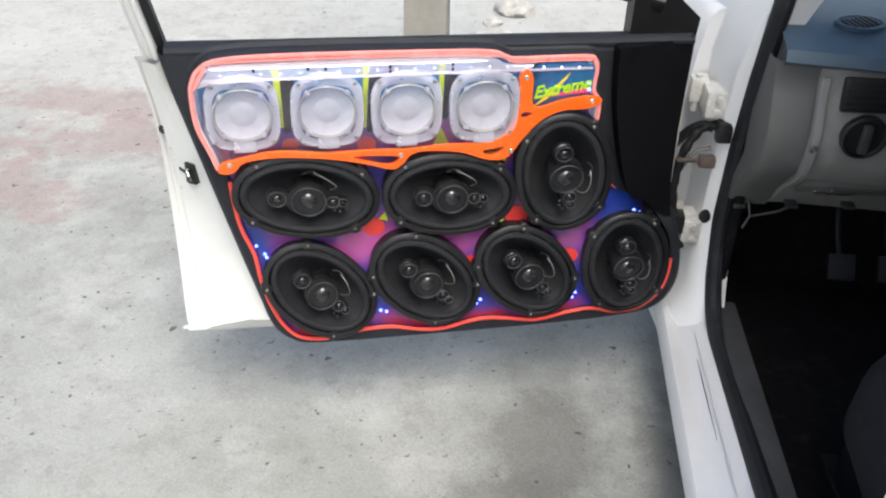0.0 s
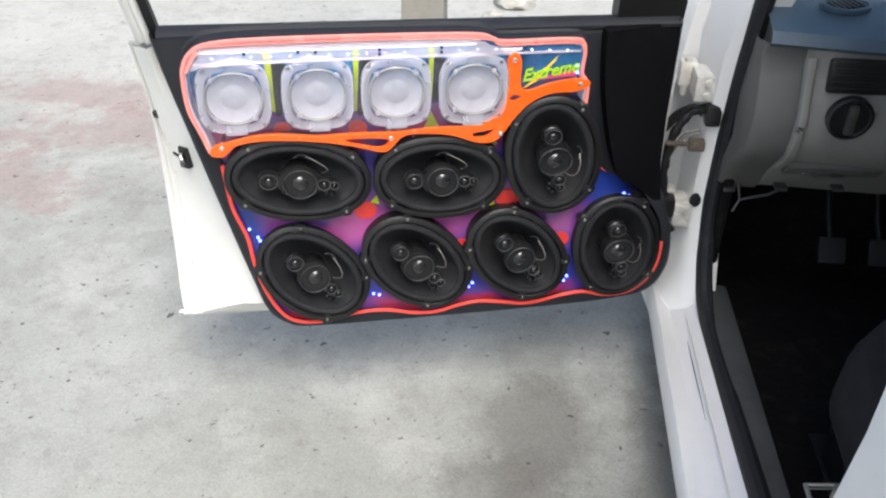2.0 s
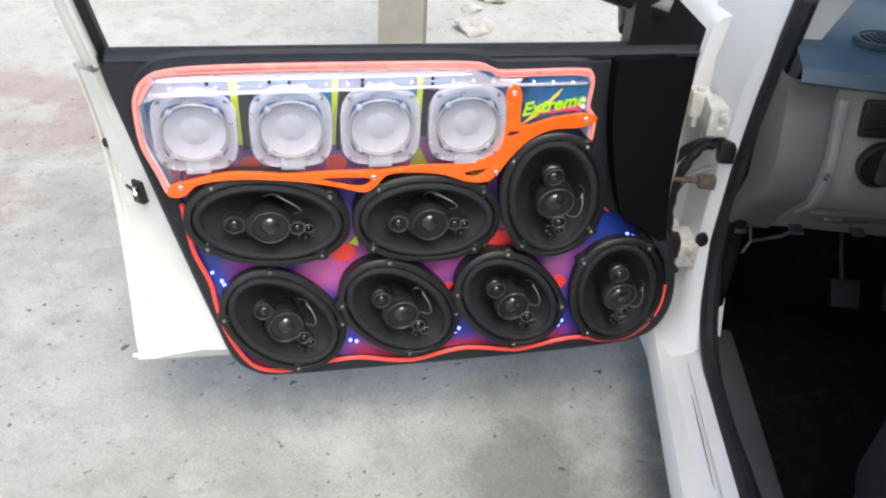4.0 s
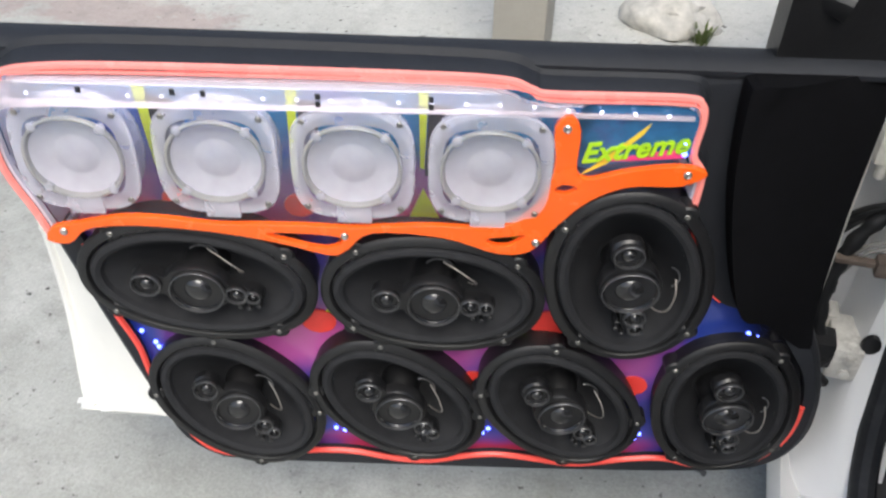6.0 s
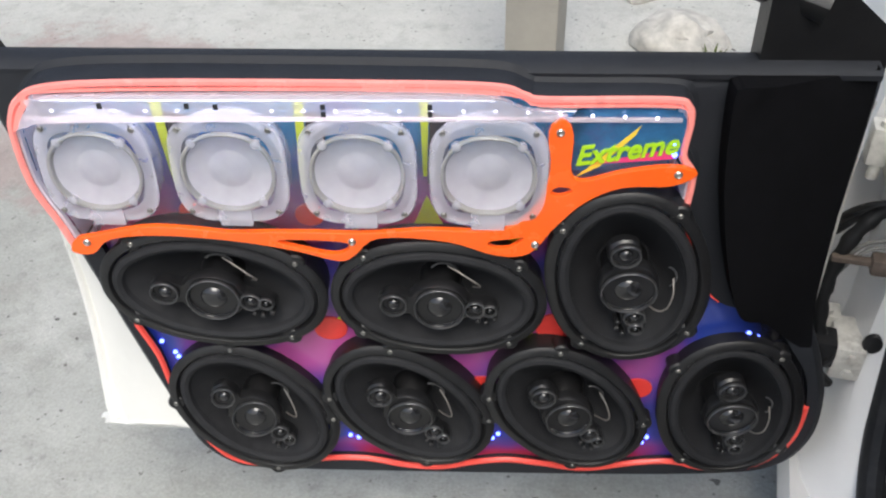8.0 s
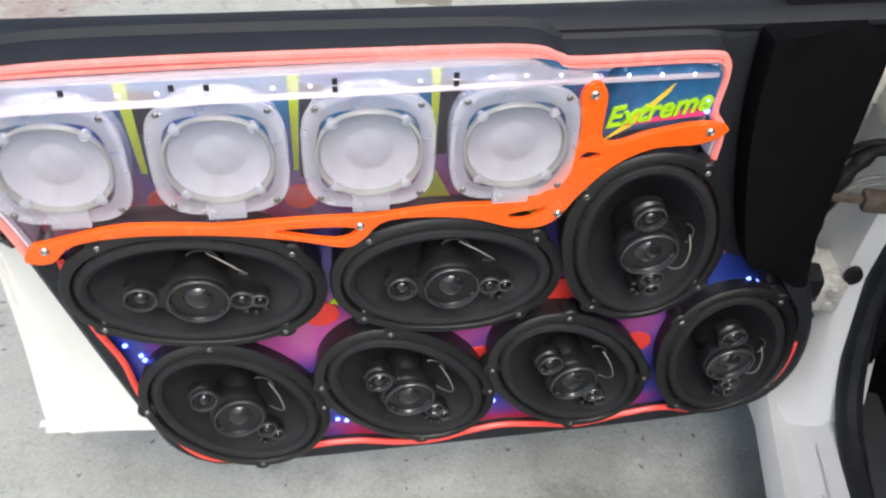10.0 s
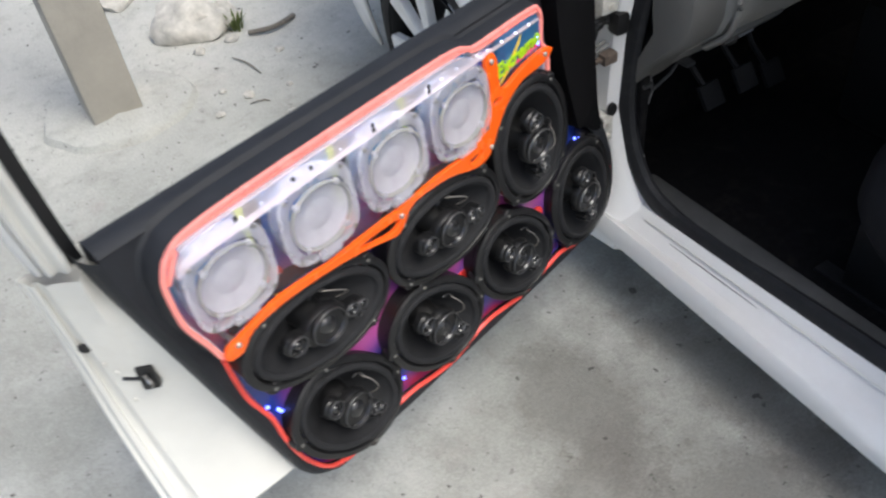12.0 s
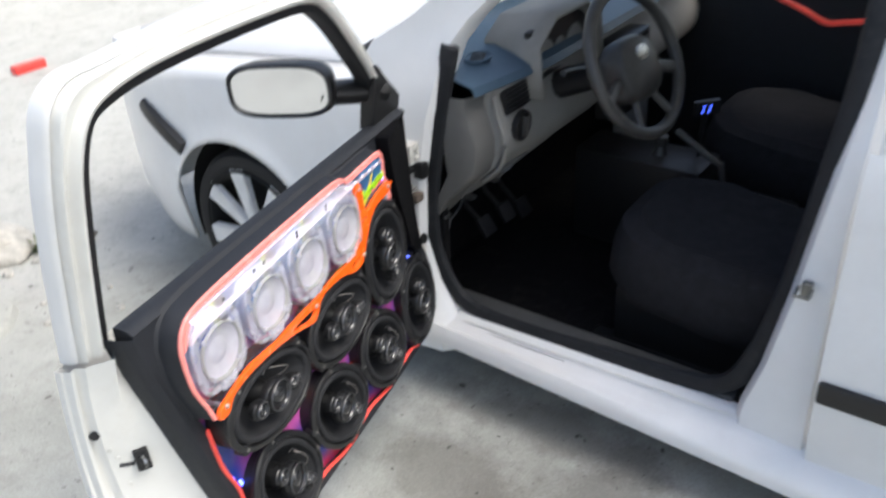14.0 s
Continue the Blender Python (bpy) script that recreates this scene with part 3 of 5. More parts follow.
# rolled belt edge on top of the card
bm = bmesh.new()
prof = [(0.0, 0.862), (0.001, 0.868), (-0.006, 0.874), (-0.022, 0.879), (-0.034, 0.879), (-0.038, 0.85)]
ends = []
for u in (-0.413, -0.39, 0.0, 0.4, 0.552):
    ends.append([bm.verts.new(dp(u, z - 0.002 * (u + 0.4), w)) for w, z in prof])
for a, b in zip(ends, ends[1:]):
    for j in range(len(prof) - 1):
        bm.faces.new((a[j], a[j + 1], b[j + 1], b[j]))
bm.faces.new(ends[0]), bm.faces.new(ends[-1])
part("belt_edge", bm, CARD, door)
# thick black pad next to the hinges
bm = bmesh.new()
pad = [(p.x, p.y) for p in spline([(0.395, 0.85, 0), (0.402, 0.864, 0), (0.42, 0.866, 0), (0.53, 0.866, 0), (0.55, 0.86, 0), (0.549, 0.7, 0), (0.553, 0.56, 0), (0.563, 0.49, 0), (0.535, 0.50, 0), (0.495, 0.535, 0), (0.455, 0.56, 0), (0.425, 0.64, 0), (0.402, 0.75, 0)], True, 5)]
plate(bm, pad, [], -0.032, 0.0)
bmesh.ops.bevel(bm, geom=[e for e in bm.edges if len(e.link_faces) == 2 and e.calc_face_angle(0) > 1.2], offset=0.007, segments=3, affect="EDGES")
for v in bm.verts:
    v.co.y += (0.036 if v.co.y < -0.012 else 0.012) * fade(v.co.x)
part("hinge_side_pad", bm, PAD, door, "black padded section of the door card")

# airbrushed board at the bottom of the panel, its glowing rims, and the raised frame of the upper part
def outward(line, i):
    t = (line[min(i + 1, len(line) - 1)] - line[max(i - 1, 0)]).normalized()
    return Vector((-t.y, t.x, 0))


bm = bmesh.new()
rows = [[bm.verts.new((p.x + outward(top_edge, i).x * d, y, p.y + outward(top_edge, i).y * d)) for i, p in enumerate(top_edge)] for d, y in ((-0.002, 0.012), (-0.002, -0.0288), (0.0, -0.0295), (0.003, -0.025), (0.007, -0.004), (0.014, 0.0015))]
for a, b in zip(rows, rows[1:]):
    for j in range(len(a) - 1):
        bm.faces.new((a[j], a[j + 1], b[j + 1], b[j]))
part("raised_frame", bm, CARD, door, "black vinyl frame round the upper part of the panel")
bm = bmesh.new()
loop = [[bm.verts.new((p.x + outward(top_edge, i).x * d, y, p.y + outward(top_edge, i).y * d)) for i, p in enumerate(top_edge)] for d, y in ((-0.0026, 0.0096), (-0.0052, 0.0096), (-0.0052, -0.0255), (-0.0026, -0.0265))]
for a, b in zip(loop, loop[1:]):
    for j in range(len(a) - 1):
        bm.faces.new((a[j], a[j + 1], b[j + 1], b[j]))
part("frame_lining", bm, GREYW, door, "pale acrylic lining of the upper part")
bm = bmesh.new()
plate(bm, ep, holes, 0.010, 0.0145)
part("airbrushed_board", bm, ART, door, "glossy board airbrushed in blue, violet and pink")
bm = bmesh.new()
tube(bm, [dp(p.x, p.y, 0.030) for p in top_edge], 0.0042, 6, False, up=Vector((0, 1, 0)))
part("glowing_edge", bm, CORAL, door, "coral edge-lit acrylic rim")
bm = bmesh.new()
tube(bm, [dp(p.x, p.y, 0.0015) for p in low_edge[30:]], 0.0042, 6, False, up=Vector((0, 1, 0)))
part("glowing_edge", bm, DIM_RED_EDGE, door, "red edge-lit acrylic rim")
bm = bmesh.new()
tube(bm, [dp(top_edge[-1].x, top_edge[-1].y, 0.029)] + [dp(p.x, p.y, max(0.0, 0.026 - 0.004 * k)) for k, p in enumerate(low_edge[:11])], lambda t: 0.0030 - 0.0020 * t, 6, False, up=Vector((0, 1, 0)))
part("glowing_edge", bm, DIM_RED_EDGE, door)
# clear front pane of the upper part and the sign behind it
bm = bmesh.new()
pane = [(-0.334, 0.668), (-0.345, 0.70), (-0.364, 0.75), (-0.366, 0.804), (-0.36, 0.828), (-0.349, 0.845), (-0.319, 0.858), (0.145, 0.858), (0.20, 0.845), (0.325, 0.845), (0.345, 0.84), (0.349, 0.80), (0.345, 0.765),
        (0.25, 0.745), (0.20, 0.69), (0.10, 0.685), (-0.03, 0.672), (-0.15, 0.682), (-0.25, 0.688), (-0.30, 0.672)]
plate(bm, pane, [], -0.0300, -0.0275)
part("clear_front_pane", bm, CLEAR, door, "clear acrylic front pane")
bm = bmesh.new()
plate(bm, [(p.x, p.y) for p in spline([(0.238, 0.768, 0), (0.29, 0.778, 0), (0.343, 0.783, 0), (0.349, 0.80, 0), (0.346, 0.836, 0), (0.29, 0.842, 0), (0.236, 0.840, 0), (0.230, 0.80, 0)], True, 4)], [], -0.0308, -0.0303)
part("sign_plate", bm, SIGN, door, "teal and violet sign plate")
# broad coral top band and the clear bar in front of the lights
bm = bmesh.new()
band = [(p.x, p.y) for p in spline([(-0.366, 0.818, 0), (-0.349, 0.848, 0), (-0.316, 0.863, 0), (0.0, 0.866, 0), (0.145, 0.863, 0), (0.182, 0.852, 0), (0.206, 0.847, 0), (0.325, 0.847, 0), (0.346, 0.842, 0), (0.352, 0.826, 0), (0.342, 0.8435, 0), (0.2, 0.8445, 0), (0.163, 0.857, 0), (0.0, 0.8625, 0), (-0.308, 0.8605, 0), (-0.341, 0.847, 0), (-0.361, 0.818, 0)], True, 4)]
plate(bm, band, [], -0.0345, -0.0305)
part("coral_band", bm, CORAL, door)
bm = bmesh.new()
bar = [(p.x, p.y) for p in spline([(-0.356, 0.822, 0), (-0.340, 0.845, 0), (-0.307, 0.859, 0), (0.0, 0.862, 0), (0.14, 0.859, 0), (0.178, 0.846, 0), (0.21, 0.841, 0), (0.21, 0.835, 0), (0.0, 0.832, 0), (-0.30, 0.829, 0), (-0.345, 0.824, 0)], True, 4)]
plate(bm, bar, [], -0.042, -0.0346)
part("clear_light_bar", bm, CLEARBAR, door, "clear acrylic bar lit from within")
bm = bmesh.new()
box(bm, -0.35, 0.345, -0.036, -0.0305, 0.828, 0.832, 0.0008)
part("acrylic_lip", bm, CLEARBAR, door)
for k in range(20):
    bm = bmesh.new()
    u = -0.318 + 0.0335 * k
    lathe(bm, [(0.002, 0.002, 0), (0.0018, 0.0018, 0.001), (0.0008, 0.0008, 0.0015)], 8, Matrix.Translation(dp(u, 0.840 - max(0, u - 0.15) * 0.04, 0.0362 if u > 0.2 else 0.0345)) @ pose(0, 0, 0, 90, 0, 0))
    part("light_diode", bm, LED_W, door)
# strip of white lights behind the clear bar, shining down into the upper part
bm = bmesh.new()
box(bm, -0.335, 0.15, -0.022, -0.004, 0.8455, 0.8475)
box(bm, 0.20, 0.335, -0.022, -0.004, 0.8335, 0.8355)
part("light_strip", bm, STRIP, door, "strip of cool white lights")
# added shield, hidden behind the band, that keeps the strip's light downwards
bm = bmesh.new()
box(bm, -0.338, 0.155, -0.027, -0.002, 0.848, 0.855, 0.001)
box(bm, 0.195, 0.338, -0.027, -0.002, 0.836, 0.842, 0.001)
part("light_channel", bm, GREYW, door, "added white plastic shield over the light strip")
BOARD = -0.0098
for u, z, w in [(-0.290, 0.474, BOARD), (-0.275, 0.455, BOARD), (-0.272, 0.447, BOARD), (-0.047, 0.302, BOARD), (-0.035, 0.298, BOARD), (0.158, 0.303, BOARD), (0.166, 0.312, BOARD), (0.376, 0.313, BOARD), (0.370, 0.302, BOARD), (0.343, 0.788, 0.031), (0.343, 0.80, 0.031), (0.483, 0.508, BOARD), (0.495, 0.502, BOARD)]:
    bm = bmesh.new()
    lathe(bm, [(0.0032, 0.0032, 0), (0.003, 0.003, 0.002), (0.0012, 0.0012, 0.003)], 8, Matrix.Translation(dp(u, z, w)) @ pose(0, 0, 0, 90, 0, 0))
    part("light_diode", bm, LED_B, door, "small blue diode")
for u, z in [(-0.262, 0.849), (-0.17, 0.849), (-0.14, 0.848), (-0.028, 0.84), (-0.028, 0.848), (0.083, 0.84), (0.083, 0.848)]:
    bm = bmesh.new()
    box(bm, u - 0.0025, u + 0.0025, -0.0435, -0.0415, z - 0.003, z + 0.003, 0.0006)
    part("bar_fixing", bm, BLACKP, door)
# yellow slashes, red discs
for u0, z0, u1, z1, wd in [(-0.229, 0.845, -0.222, 0.72, 0.007), (-0.066, 0.845, -0.071, 0.715, 0.006), (0.073, 0.845, 0.072, 0.735, 0.0055)]:
    bm = bmesh.new()
    plate(bm, [(u0 - wd, z0), (u0 + wd, z0), (u1 + wd * 0.4, z1), (u1 - wd * 0.4, z1)], [], 0.0078, 0.0098)
    part("yellow_slash", bm, YELLOW, door)
    bm = bmesh.new()
    plate(bm, [(u0 + wd, z0 - 0.03), (u0 + wd + 0.026, z0 - 0.035), (u1 + wd * 0.6 + 0.010, z1 - 0.01), (u1 + wd * 0.5, z1 - 0.01)], [], 0.0085, 0.0098)
    part("dark_slash", bm, BLACKP, door)
for pts in ([(0.054, 0.660), (0.073, 0.708), (0.096, 0.660)], [(0.101, 0.651), (0.160, 0.622), (0.206, 0.634), (0.192, 0.654)], [(-0.048, 0.520), (-0.035, 0.535), (-0.030, 0.515)], [(0.020, 0.494), (0.034, 0.505), (0.036, 0.490)], [(0.190, 0.500), (0.204, 0.512), (0.206, 0.496)]):
    bm = bmesh.new()
    plate(bm, pts, [], 0.0078, 0.0098)
    part("yellow_flash", bm, YELLOW, door)
for u, z, r in [(-0.058, 0.503, 0.022), (0.233, 0.513, 0.024), (0.141, 0.406, 0.02), (0.352, 0.408, 0.02), (-0.210, 0.684, 0.016), (-0.068, 0.680, 0.018)]:
    bm = bmesh.new()
    plate(bm, ellipse(u, z, r, r * 0.85, 0, 20), [], 0.0072, 0.0098)
    part("red_disc", bm, REDDOT, door)

# fluorescent orange flame piece
bm = bmesh.new()
flame = spline([(u, z, 0) for u, z in [(-0.339, 0.662), (-0.332, 0.679), (-0.309, 0.685), (-0.248, 0.697), (-0.196, 0.695), (-0.149, 0.690), (-0.097, 0.691), (-0.051, 0.691), (0.002, 0.690), (0.079, 0.695), (0.142, 0.694), (0.177, 0.704), (0.202, 0.734), (0.211, 0.776), (0.207, 0.817),
                (0.220, 0.833), (0.233, 0.817), (0.234, 0.771), (0.249, 0.760), (0.288, 0.771), (0.340, 0.778), (0.369, 0.770), (0.344, 0.754), (0.290, 0.751), (0.251, 0.732), (0.221, 0.700), (0.194, 0.664), (0.156, 0.660), (0.098, 0.679), (0.021, 0.683),
                (-0.008, 0.659), (-0.028, 0.651), (-0.078, 0.665), (-0.146, 0.678), (-0.231, 0.685), (-0.290, 0.679), (-0.315, 0.659)]], True, 4)
slot = spline([(-0.097, 0.678, 0), (-0.058, 0.680, 0), (-0.016, 0.676, 0), (-0.020, 0.664, 0), (-0.043, 0.662, 0)], True, 4)
slot2 = spline([(0.213, 0.744, 0), (0.221, 0.752, 0), (0.237, 0.748, 0), (0.225, 0.741, 0)], True, 3)
slot3 = spline([(0.146, 0.679, 0), (0.170, 0.683, 0), (0.187, 0.685, 0), (0.170, 0.671, 0), (0.152, 0.671, 0)], True, 3)
plate(bm, [(p.x, p.y) for p in flame], [[(p.x, p.y) for p in q] for q in (slot, slot2, slot3)], -0.041, -0.033)
flame_ob = part("flame_trim", bm, ORANGE, door, "fluorescent orange acrylic flame-shaped trim", smooth=False)
bv = flame_ob.modifiers.new("soft_edge", "BEVEL")
bv.width, bv.segments, bv.angle_limit = 0.002, 2, radians(50)


def lift(u):
    """The board stands a little further out towards the rear edge of the door."""
    return 0.016 * max(0.0, 0.32 - u)


def screw(parent, m, r=0.0045, material=CHROME):
    bm = bmesh.new()
    lathe(bm, [(r, r, 0), (r, r, r * 0.4), (r * 0.7, r * 0.7, r * 0.7), (r * 0.35, r * 0.35, r * 0.45)], 10, m)
    return part("screw", bm, material, parent)


FACE = pose(0, 0, 0, 90, 0, 0)
for u, z in [(-0.318, 0.676), (0.219, 0.819), (0.348, 0.769), (-0.010, 0.679), (0.199, 0.677)]:
    screw(door, Matrix.Translation(dp(u, z, 0.041)) @ FACE)
    bm = bmesh.new()
    lathe(bm, [(0.004, 0.004, 0.0), (0.004, 0.004, 0.043)], 10, Matrix.Translation(dp(u, z, -0.0098)) @ FACE)
    part("spacer", bm, CHROME, door)

# lettered sign patch
def lettering(name, text, size, m, material, parent, shear=0.0, depth=0.0012):
    cu = bpy.data.curves.new(name, "FONT")
    cu.body, cu.size, cu.extrude, cu.shear, cu.offset = text, size, depth, shear, size * 0.022
    cu.align_x = "CENTER"
    tmp = bpy.data.objects.new(name, cu)
    scene.collection.objects.link(tmp)
    bpy.context.view_layer.update()
    me = bpy.data.meshes.new_from_object(tmp.evaluated_get(bpy.context.evaluated_depsgraph_get()))
    bpy.data.objects.remove(tmp)
    me.materials.clear()
    me.materials.append(material)
    ob = new(name, me)
    ob.parent = parent
    ob.matrix_local = m
    return ob


lettering("lettering", "Extreme", 0.0315, Matrix.Translation(dp(0.291, 0.783, 0.033)) @ pose(0, 0, 0, 90, -9, 0), GREENTXT, door, 0.4)["label"] = "lime green slanted lettering"
for nm, pts, mt in [("amber_stroke", [(0.240, 0.760), (0.257, 0.776), (0.304, 0.822), (0.299, 0.811), (0.265, 0.774)], AMBER), ("pink_stroke", [(0.247, 0.775), (0.285, 0.783), (0.336, 0.794), (0.343, 0.783), (0.295, 0.779)], PINKP)]:
    bm = bmesh.new()
    plate(bm, pts, [], -0.0318, -0.0303)
    part(nm, bm, mt, door)



for ob in door.children:
    if ob.name.split(".")[0] not in ("door_card", "belt_edge", "hinge_side_pad", "lettering", "clear_front_pane"):
        for v in ob.data.vertices:
            if v.co.y < -0.01:
                v.co.y -= lift(v.co.x)


# ---- oval speakers ----
def oval_speaker():
    """A four-way oval speaker facing +Z, its long axis along X."""
    sp = thing("oval_speaker", Matrix(), "black oval coaxial car speaker screwed to the door panel", "speaker", "oval speakers on the door")
    bm = bmesh.new()
    lathe(bm, [(RX - 0.003, RY - 0.003, -0.052), (RX - 0.002, RY - 0.002, -0.012), (RX + 0.001, RY + 0.001, -0.009), (RX + 0.001, RY + 0.001, -0.003), (RX - 0.002, RY - 0.002, 0.0), (RX - 0.010, RY - 0.010, 0.001), (RX - 0.0125, RY - 0.0125, -0.003), (RX - 0.014, RY - 0.014, -0.02)], 64, cap=False, power=2.15)
    for sx in (-1, 1):
        for sy in (-1, 1):
            lathe(bm, [(0.012, 0.012, -0.022), (0.012, 0.012, -0.003), (0.010, 0.010, -0.001)], 14, Matrix.Translation((sx * 0.0925, sy * 0.0605, 0)))
    part("basket_rim", bm, BASKET, sp)
    bm = bmesh.new()
    a, b = RX - 0.0125, RY - 0.0125
    lathe(bm, [(a, b, -0.004), (a - 0.003, b - 0.003, 0.0015), (a - 0.008, b - 0.008, 0.003), (a - 0.013, b - 0.013, 0.0005), (a - 0.0155, b - 0.0155, -0.006)], 64, cap=False)
    part("rubber_surround", bm, CONE, sp)
    bm = bmesh.new()
    a, b = a - 0.0155, b - 0.0155
    steps = []
    for k in range(9):
        t = k / 8
        steps.append((a + (0.030 - a) * t, b + (0.030 - b) * t, -0.006 - 0.046 * t ** 0.85))
    lathe(bm, steps, 56, cap=True)
    part("cone", bm, CONE, sp)
    # raised centre post and dustcap collar
    bm = bmesh.new()
    lathe(bm, [(0.027, 0.027, -0.052), (0.025, 0.025, -0.03), (0.019, 0.019, -0.02), (0.016, 0.016, -0.008), (0.016, 0.016, -0.001)], 24)
    part("centre_post", bm, BASKET, sp)
    # bridge carrying the small drivers
    bm = bmesh.new()
    half = [(-0.072, 0.006), (-0.064, 0.0165), (-0.048, 0.0175), (-0.036, 0.014), (-0.026, 0.026), (0.0, 0.034), (0.026, 0.026), (0.038, 0.013), (0.056, 0.013), (0.068, 0.009), (0.074, 0.0)]
    sh = spline([(x, y, 0) for x, y in half] + [(x, -y, 0) for x, y in half[::-1][1:]], True, 3)
    top = [bm.verts.new((p.x * 0.95, p.y * 0.93, 0.009)) for p in sh]
    mid = [bm.verts.new((p.x, p.y, 0.005)) for p in sh]
    low = [bm.verts.new((p.x, p.y, -0.006)) for p in sh]
    for p, q in ((top, mid), (mid, low)):
        for j in range(len(sh)):
            bm.faces.new((p[j], p[(j + 1) % len(sh)], q[(j + 1) % len(sh)], q[j]))
    bm.faces.new(top)
    bm.faces.new(low[::-1])
    part("tweeter_bridge", bm, BRIDGE, sp)
    for x, y, r, nm in [(0.002, 0, 0.031, "midrange"), (-0.054, 0.001, 0.0165, "tweeter"), (0.045, 0.003, 0.0125, "super_tweeter"), (0.063, 0.003, 0.009, "super_tweeter")]:
        M = Matrix.Translation((x, y, 0.008))
        bm = bmesh.new()
        lathe(bm, [(r, r, 0.004), (r, r, 0.007), (r - 0.0006, r - 0.0006, 0.0078), (r - 0.0014, r - 0.0014, 0.0076), (r - 0.0022, r - 0.0022, 0.0005)], 28, M, cap=False)
        ring = part(nm, bm, RINGM, sp)
        bm = bmesh.new()
        lathe(bm, [(r - 0.0002, r - 0.0002, -0.002), (r - 0.0002, r - 0.0002, 0.0045)], 28, M, cap=False)
        part("tweeter_can", bm, BRIDGE, ring)
        bm = bmesh.new()
        lathe(bm, [(r - 0.0022, r - 0.0022, 0.0045), (r - 0.004, r - 0.004, 0.001), (r * 0.55, r * 0.55, -0.0005), (r * 0.5, r * 0.5, 0.001), (r * 0.42, r * 0.42, 0.004), (r * 0.22, r * 0.22, 0.0062), (r * 0.06, r * 0.06, 0.0068)], 24, M)
        part("dome", bm, DOME, ring)
    bm = bmesh.new()
    tube(bm, spline([(0.008, 0.050, -0.010), (0.024, 0.048, 0.0), (0.041, 0.040, 0.005), (0.049, 0.030, 0.0), (0.046, 0.020, -0.010), (0.041, 0.014, -0.018)], k=5), 0.001, 6)
    part("tinsel_wire", bm, WIRE, sp)
    bm = bmesh.new()
    tube(bm, [(0.004 + 0.016 * math.cos(q), 0.042 + 0.012 * math.sin(q), -0.010) for q in [0.3 + 0.25 * k for k in range(11)]], 0.0012, 6)
    part("lead_loop", bm, RINGM, sp)
    for x, y in [(0.050, -0.016), (0.060, -0.018), (0.070, -0.012)]:
        bm = bmesh.new()
        lathe(bm, [(0.0032, 0.0032, -0.012), (0.0032, 0.0032, 0.012), (0.0018, 0.0018, 0.0135)], 8, Matrix.Translation((x, y, 0)))
        part("vent_stud", bm, BASKET, sp)
    for sx in (-1, 1):
        for sy in (-1, 1):
            screw(sp, Matrix.Translation((sx * 0.0925, sy * 0.0605, -0.001)), 0.0036, SCREW)
    return sp


def on_door(u, z, w, rot, lean=0.0, aside=0.0):
    return DOOR @ Matrix.Translation(dp(u, z, w)) @ FACE @ pose(0, 0, 0, math.degrees(math.atan(lean)), -math.degrees(math.atan(aside)), 0) @ pose(0, 0, 0, 0, 0, rot)


first = oval_speaker()
for k, (u, z, w, r, a, b, lx, ly) in enumerate(OVALS):
    m = on_door(u, z, w, r, lx, ly) @ Matrix.Diagonal((a, b, 1, 1))
    if k:
        copy_thing(first, m)
    else:
        keep = m
first.matrix_world = keep


# ---- clear horn drivers ----
def horn_driver():
    hd = thing("horn_driver", Matrix(), "frosted clear polycarbonate midrange horn glowing in the panel lights", "horn driver", "clear horns on the door")
    bm = bmesh.new()
    lathe(bm, [(0.046, 0.046, -0.049), (0.056, 0.057, -0.040), (0.063, 0.064, -0.028), (0.0645, 0.066, -0.019), (0.061, 0.0615, -0.011), (0.0585, 0.0585, -0.003)], 40, pose(0, 0.0, 0), cap=False, power=2.5)
    part("horn_throat", bm, FROST, hd)
    bm = bmesh.new()
    lathe(bm, [(0.0585, 0.060, -0.003), (0.0635, 0.0645, -0.0015), (0.065, 0.066, 0.001), (0.0635, 0.0645, 0.003), (0.056, 0.0565, 0.0035), (0.050, 0.049, 0.0035)], 52, cap=False, power=3.6)
    part("flange", bm, FROST, hd)
    bm = bmesh.new()
    lathe(bm, [(0.0525, 0.049, 0.003), (0.0522, 0.0487, 0.0075), (0.0508, 0.0473, 0.0086), (0.0488, 0.0455, 0.008), (0.047, 0.0435, 0.003)], 48, cap=False, power=2.2)
    part("mouth_ring", bm, FROST_RING, hd)
    bm = bmesh.new()
    lathe(bm, [(0.048, 0.0445, 0.003), (0.044, 0.041, 0.001), (0.034, 0.032, -0.0015), (0.026, 0.0245, -0.0035), (0.0235, 0.022, -0.0035), (0.019, 0.018, -0.002), (0.012, 0.011, -0.0005), (0.004, 0.004, 0.0)], 40)
    part("diaphragm", bm, FROST_CONE, hd)
    bm = bmesh.new()
    box(bm, -0.019, 0.019, -0.069, -0.047, 0.001, 0.0065, 0.0015)
    part("label_tab", bm, FROST, hd)
    for sx in (-1, 1):
        for sy in (-1, 1):
            screw(hd, Matrix.Translation((sx * 0.0495, sy * 0.051, 0.003)), 0.0034, SCREW)
            bm = bmesh.new()
            lathe(bm, [(0.006, 0.006, 0.003), (0.0055, 0.0055, 0.008), (0.0035, 0.0035, 0.0092)], 12, Matrix.Translation((sx * 0.035, sy * 0.036, 0.0)))
            part("boss", bm, FROST, hd)
    return hd


first = horn_driver()
HORNS = [(-0.288, 0.766), (-0.140, 0.767), (0.002, 0.766), (0.145, 0.766)]
for k, (u, z) in enumerate(HORNS):
    m = on_door(u, z, 0.040, 0)
    if k:
        copy_thing(first, m)
    else:
        keep = m
first.matrix_world = keep

